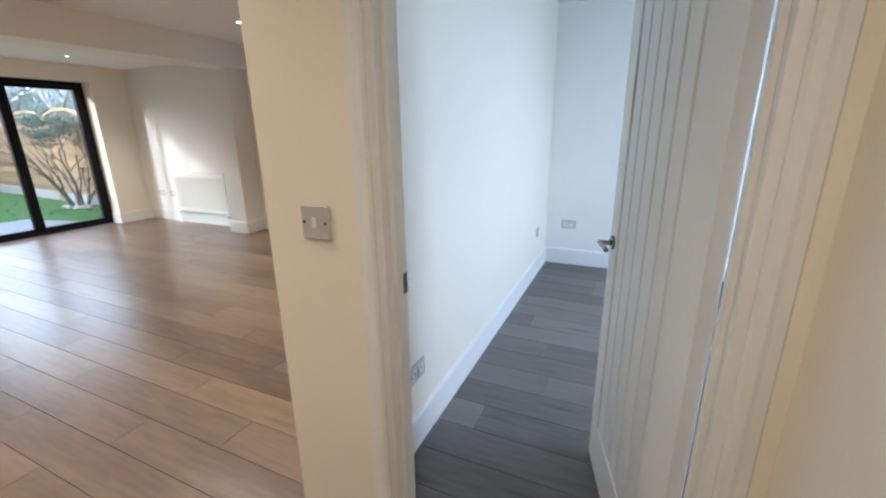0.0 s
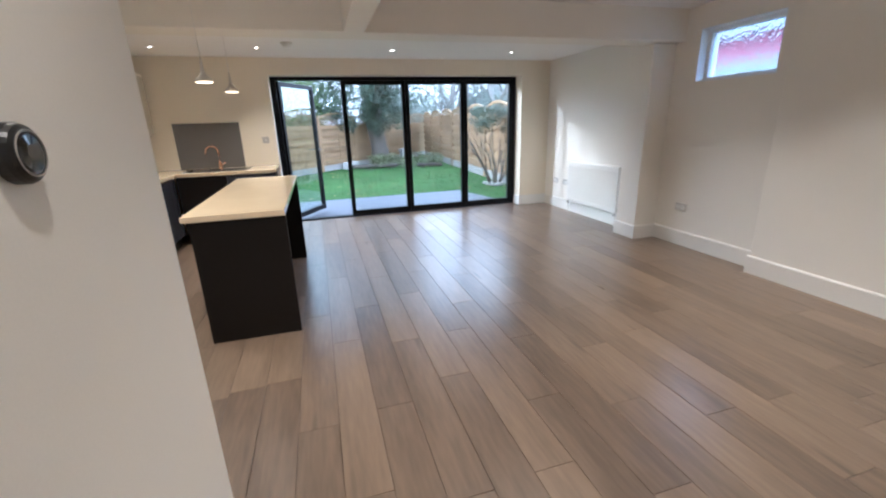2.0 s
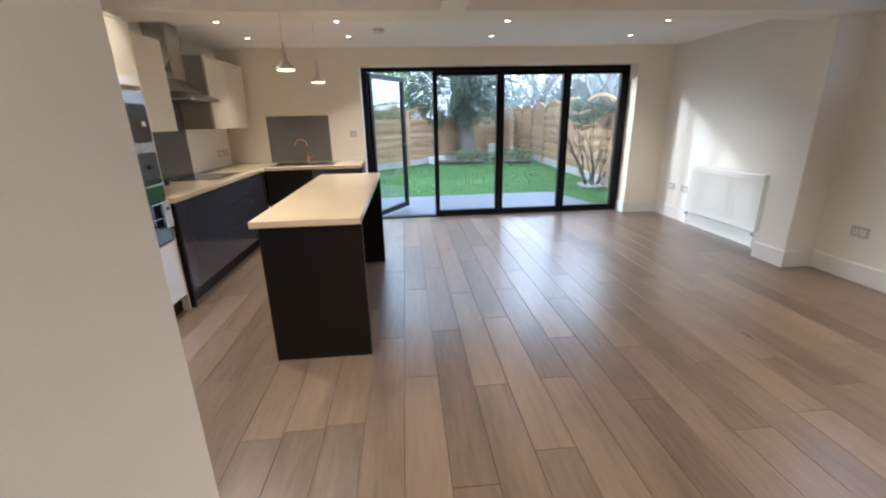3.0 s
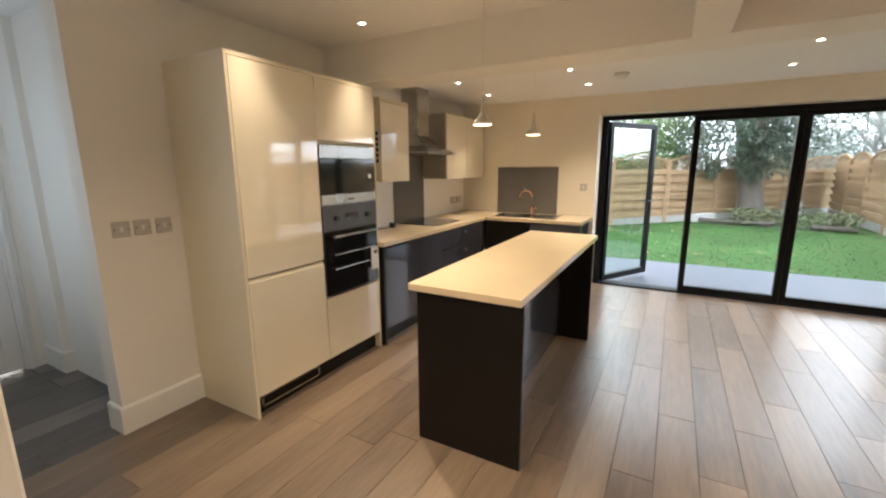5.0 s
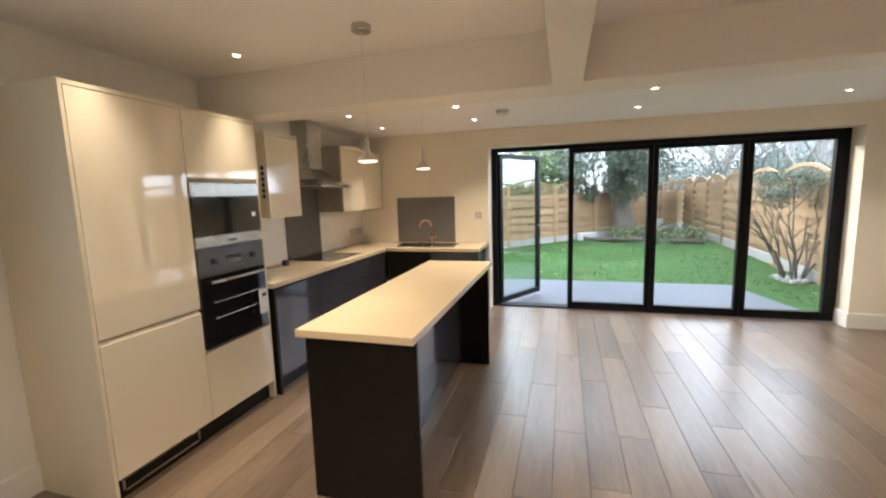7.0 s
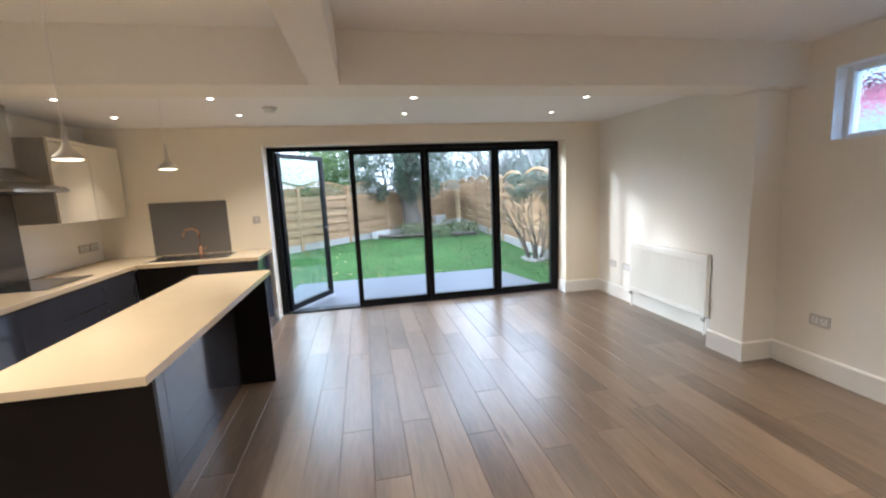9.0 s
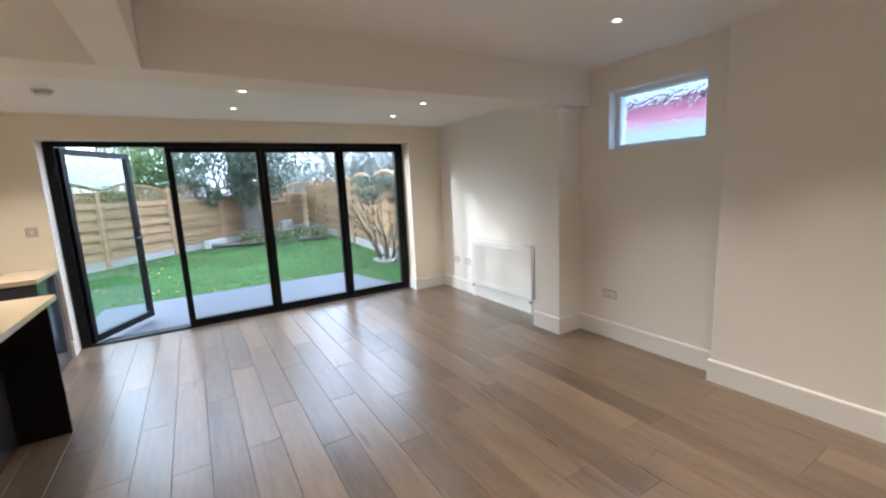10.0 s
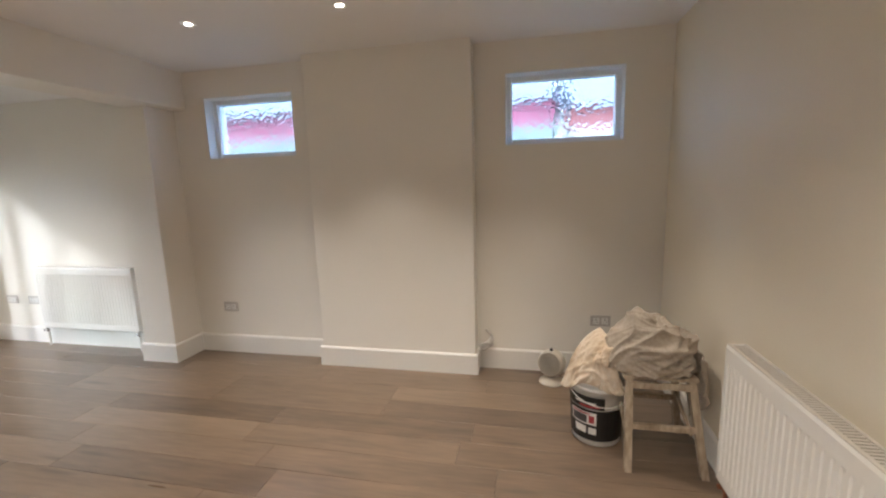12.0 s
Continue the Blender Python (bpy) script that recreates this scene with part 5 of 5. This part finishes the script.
for k in range(60):
    a, r = rt.random() * 6.28, 0.35 * rt.random()
    own = bmesh.new()
    bmesh.ops.create_icosphere(own, subdivisions=1, radius=0.03 + 0.03 * rt.random())
    own.transform(Matrix.Translation((SHX + r * math.cos(a), SHY - 0.05 + 0.6 * r * math.sin(a), GZ + 0.02)))
    merge(gs, own)
tagged(part("pebbles", gs, CONCRETE), "pale pebbles round the foot of the shrub", "pebbles", kind="stuff")

# ivy and cut branches under the tree, rubble
ivy = thing("ground_ivy", (-17.0, 3.6, GZ), "low green ivy and cut branches heaped under the tree", "ground cover")
ib = bmesh.new()
for k in range(16):
    foliage(ib, (-16.6 + rt.uniform(-1.0, 1.0), 3.9 + rt.uniform(-1.0, 1.2), 0.10 + rt.uniform(0, 0.15)), 0.38, 170, 0.05, rt, 0.5)
part("leaves", ib, IVYLEAF, ivy)
bb = bmesh.new()
for k in range(26):
    x, y, a = -16.3 + rt.uniform(-1.3, 1.2), 3.8 + rt.uniform(-1.5, 1.3), rt.random() * 6.28
    rod((x, y, GZ + 0.04), (x + 0.7 * math.cos(a), y + 0.7 * math.sin(a), GZ + 0.04 + 0.2 * rt.random()), 0.012, 0.005, 5, bb)
part("twigs", bb, BARK, ivy)
for x, y, w, d, h, tn in ((-16.75, 2.02, 0.70, 0.22, 0.24, 43), (-20.0, 4.6, 0.8, 0.35, 0.45, 40)):
    cbk = thing("concrete_block", (x, y, GZ), "pale concrete block lying by the fence", "concrete block", turn=-tn)
    part("block", slab((-w / 2, -d / 2, 0), (w / 2, d / 2, h), 0.015), PALESTONE, cbk, local=True)
log = thing("timber_edging", (-16.9, 2.9, GZ), "weathered timber edging boards round the tree", "timber")
for (x0, y0), (x1, y1) in (((-16.5, 1.9), (-16.2, 2.9)), ((-16.2, 2.9), (-16.2, 3.6)), ((-15.9, 4.3), (-15.6, 5.1))):
    part("board", rod((x0, y0, GZ + 0.08), (x1, y1, GZ + 0.08), 0.06, sides=8), BARK, log)

# hedge and bare trees past the fences
GREENHEDGE, DARKBUSH = "green laurel hedge behind the garden fence", "dark evergreen bush behind the garden fence"
for hx_, hy_, hr, hz, cnt, mat, lab in ((-12.7, -4.95, 1.7, 3.0, 14450, LEAF, GREENHEDGE), (-14.4, -3.35, 1.7, 3.1, 17000, LEAF, GREENHEDGE), (-16.4, -1.55, 1.7, 3.1, 17850, LEAF, GREENHEDGE), (-18.45, 0.2, 1.6, 3.1, 13600, LEAF, GREENHEDGE),
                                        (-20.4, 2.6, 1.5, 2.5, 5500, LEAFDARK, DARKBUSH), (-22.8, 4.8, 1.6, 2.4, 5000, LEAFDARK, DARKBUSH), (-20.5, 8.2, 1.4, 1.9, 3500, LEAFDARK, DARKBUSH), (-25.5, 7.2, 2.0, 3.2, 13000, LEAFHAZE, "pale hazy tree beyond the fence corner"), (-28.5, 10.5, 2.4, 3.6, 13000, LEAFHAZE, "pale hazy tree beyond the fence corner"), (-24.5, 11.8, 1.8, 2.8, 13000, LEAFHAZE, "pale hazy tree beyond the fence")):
    hd = thing("bush", (hx_, hy_, GZ), lab, "bush")
    sb_ = bmesh.new()
    for k in range(5):
        branchy(sb_, (hx_, hy_, GZ - 0.02), (rt.uniform(-0.5, 0.5), rt.uniform(-0.5, 0.5), 1), hz, 0.05, 1, rt)
    part("stems", sb_, BARK, hd)
    hbm_ = bmesh.new()
    for k in range(8):
        foliage(hbm_, (hx_ + rt.uniform(-0.6, 0.6) * hr, hy_ + rt.uniform(-0.6, 0.6) * hr, hz * 0.55 + rt.uniform(-0.5, 0.7) * hz * 0.6), hr * 0.6, cnt // 5, 0.055, rt, 0.8)
    part("crown", hbm_, mat, hd)
for bx_, by_, hh in ((-26, 8.5, 5.0), (-30, 11.0, 6.0), (-24, 11.5, 5.5), (-33, 6.0, 6.0), (-28, -1.0, 6.0), (-21, 9.8, 4.5)):
    bt = thing("bare_tree", (bx_, by_, GZ), "leafless winter tree beyond the fence", "tree", "bare winter trees")
    bk = bmesh.new()
    branchy(bk, (bx_, by_, GZ - 0.05), (0.05, 0.05, 1), hh, 0.16, 2, rt, 0.18)
    for k in range(5):
        branchy(bk, (bx_, by_, 1.2 + 0.35 * k), (math.cos(k * 1.9), math.sin(k * 1.9), 0.7), hh * 0.5, 0.07, 2, rt, 0.3)
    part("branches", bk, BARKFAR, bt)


def house(name, at, size, wall_h, roof_h, turn, mat, label):
    h = thing(name, at, label, "house", turn=turn)
    w, d = size
    part("wall", slab((-w / 2, -d / 2, 0), (w / 2, d / 2, wall_h)), mat, h, local=True)
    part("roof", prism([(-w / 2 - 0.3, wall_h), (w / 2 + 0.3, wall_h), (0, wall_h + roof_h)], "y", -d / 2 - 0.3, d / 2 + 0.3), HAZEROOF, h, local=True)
    part("chimney", slab((w * 0.15, -0.4, wall_h + roof_h * 0.5), (w * 0.15 + 0.6, 0.4, wall_h + roof_h + 0.7)), mat, h, local=True)
    for k in range(3):
        x = -w / 2 + w * (k + 0.5) / 3
        wd = part("window", slab((x - 0.5, -d / 2 - 0.04, wall_h - 1.9), (x + 0.5, -d / 2 + 0.02, wall_h - 0.7)), PLASTIC, h, local=True)
        part("pane", slab((x - 0.43, -d / 2 - 0.05, wall_h - 1.83), (x + 0.43, -d / 2 - 0.03, wall_h - 0.77)), BLACKGLASS, wd, local=True)
    return h


house("house", (-46, 22, GZ), (10, 8), 2.6, 3.2, 60, BRICKFAR, "distant brick house with a slate roof paled for haze")

# the neighbour's side, seen through the obscure windows
nb = thing("neighbour_house", (-5.5, 9.3, GZ), "neighbouring house with pinkish brick, pale render below and a slate roof", "house")
part("lower_wall", slab((-10.0, 8.0, GZ), (-1.9, 9.5, 2.31)), shader("pale_render", (0.25, 0.30, 0.28), 0.8, bump=0.2, scale=8, spread=0.15), nb)
part("upper_wall", slab((-10.0, 8.02, 2.312), (-1.9, 9.5, 2.62)), BRICKFAR, nb)
part("gutter", rod((-10.0, 7.93, 2.66), (-4.5, 7.93, 2.66), 0.055), BLACK, nb, "dark gutter")
part("roof", prism([(7.85, 2.63), (12.2, 2.63), (12.2, 4.6)], "x", -10.2, -1.9), ROOFFAR, nb)
part("downpipe", rod((-1.80, 7.93, GZ), (-1.80, 7.93, 2.45), 0.045), PALESTONE, nb, "white downpipe")
nb2 = thing("neighbour_house", (0.5, 9.3, GZ), "neighbouring house with a red tile band above white render", "house")
part("lower_wall", slab((-1.7, 8.0, GZ), (3.0, 9.5, 2.24)), shader("white_render", (0.46, 0.45, 0.42), 0.8, bump=0.2, scale=8, spread=0.1), nb2)
part("upper_wall", slab((-1.7, 8.02, 2.242), (3.0, 9.5, 2.50)), shader("red_tile", (0.34, 0.11, 0.11), 0.7, bump=0.2, scale=8, spread=0.2), nb2)
part("roof", prism([(7.85, 2.505), (12.2, 2.505), (12.2, 4.6)], "x", -1.7, 3.2), ROOFFAR, nb2)


# ---- floor planks ----
PW, PL = 0.1955, 1.31
floor_ob = bpy.data.objects["floor"]
pr = random.Random(21)


def plank_mesh(length, width):
    return shared(("plank", round(length, 2), round(width, 3)), lambda: slab((0.0011, 0.0011, -0.005), (round(length, 2) - 0.0011, width - 0.0011, 0.0), 0.0009))


JOINTS = {-1: -3.553, 0: -3.572, 1: -3.089, 2: -3.926, 5: -3.301, 6: -3.827, 7: -2.952, 8: -3.581, 9: -2.78, 10: -3.32, 11: -2.56, 12: -3.40, 13: -3.86, 16: -5.26, 17: -3.893, 18: -4.521}
row = -18
y = 0.454 - 18 * PW
while y < WY - 0.001:
    w = min(PW, WY - y)
    x_lo, x_hi = (-8.06, 0.95) if y > 1.2 else ((-8.06, -0.09) if y > -1.6 else (-3.7, -0.09))
    joint = JOINTS.get(row, -3.0 - ((row * 0.37 + 0.13 * (row % 3)) % 1.0) * PL)
    x = joint - PL * math.ceil((joint - x_lo) / PL)
    cuts = [x_lo, x_hi] + ([-1.23] if y > 1.3 else [])
    while x < x_hi - 0.01:
        cuts.append(x)
        x += PL
    cuts = sorted(c for c in cuts if x_lo <= c <= x_hi)
    for xa, xb in zip(cuts, cuts[1:]):
        if xb - xa > 0.03:
            me = plank_mesh(xb - xa, w)
            grey = y < -1.62 or (y > 1.3 and xa > -1.3)
            if not me.materials:
                me.materials.append(WOOD)
            o = new("plank", me)
            if grey:
                o.material_slots[0].link = "OBJECT"
                o.material_slots[0].material = GREYWOOD
            o.parent = floor_ob
            o.matrix_basis = Matrix.Translation((xa, y, 0))
    y += PW
    row += 1
structure("floor_bedroom", slabs([((0.95, 1.379, -0.005), (1.85, WY, 0.0))]), GREYWOOD, "grey oak-effect laminate floor in the bedroom", "floor")
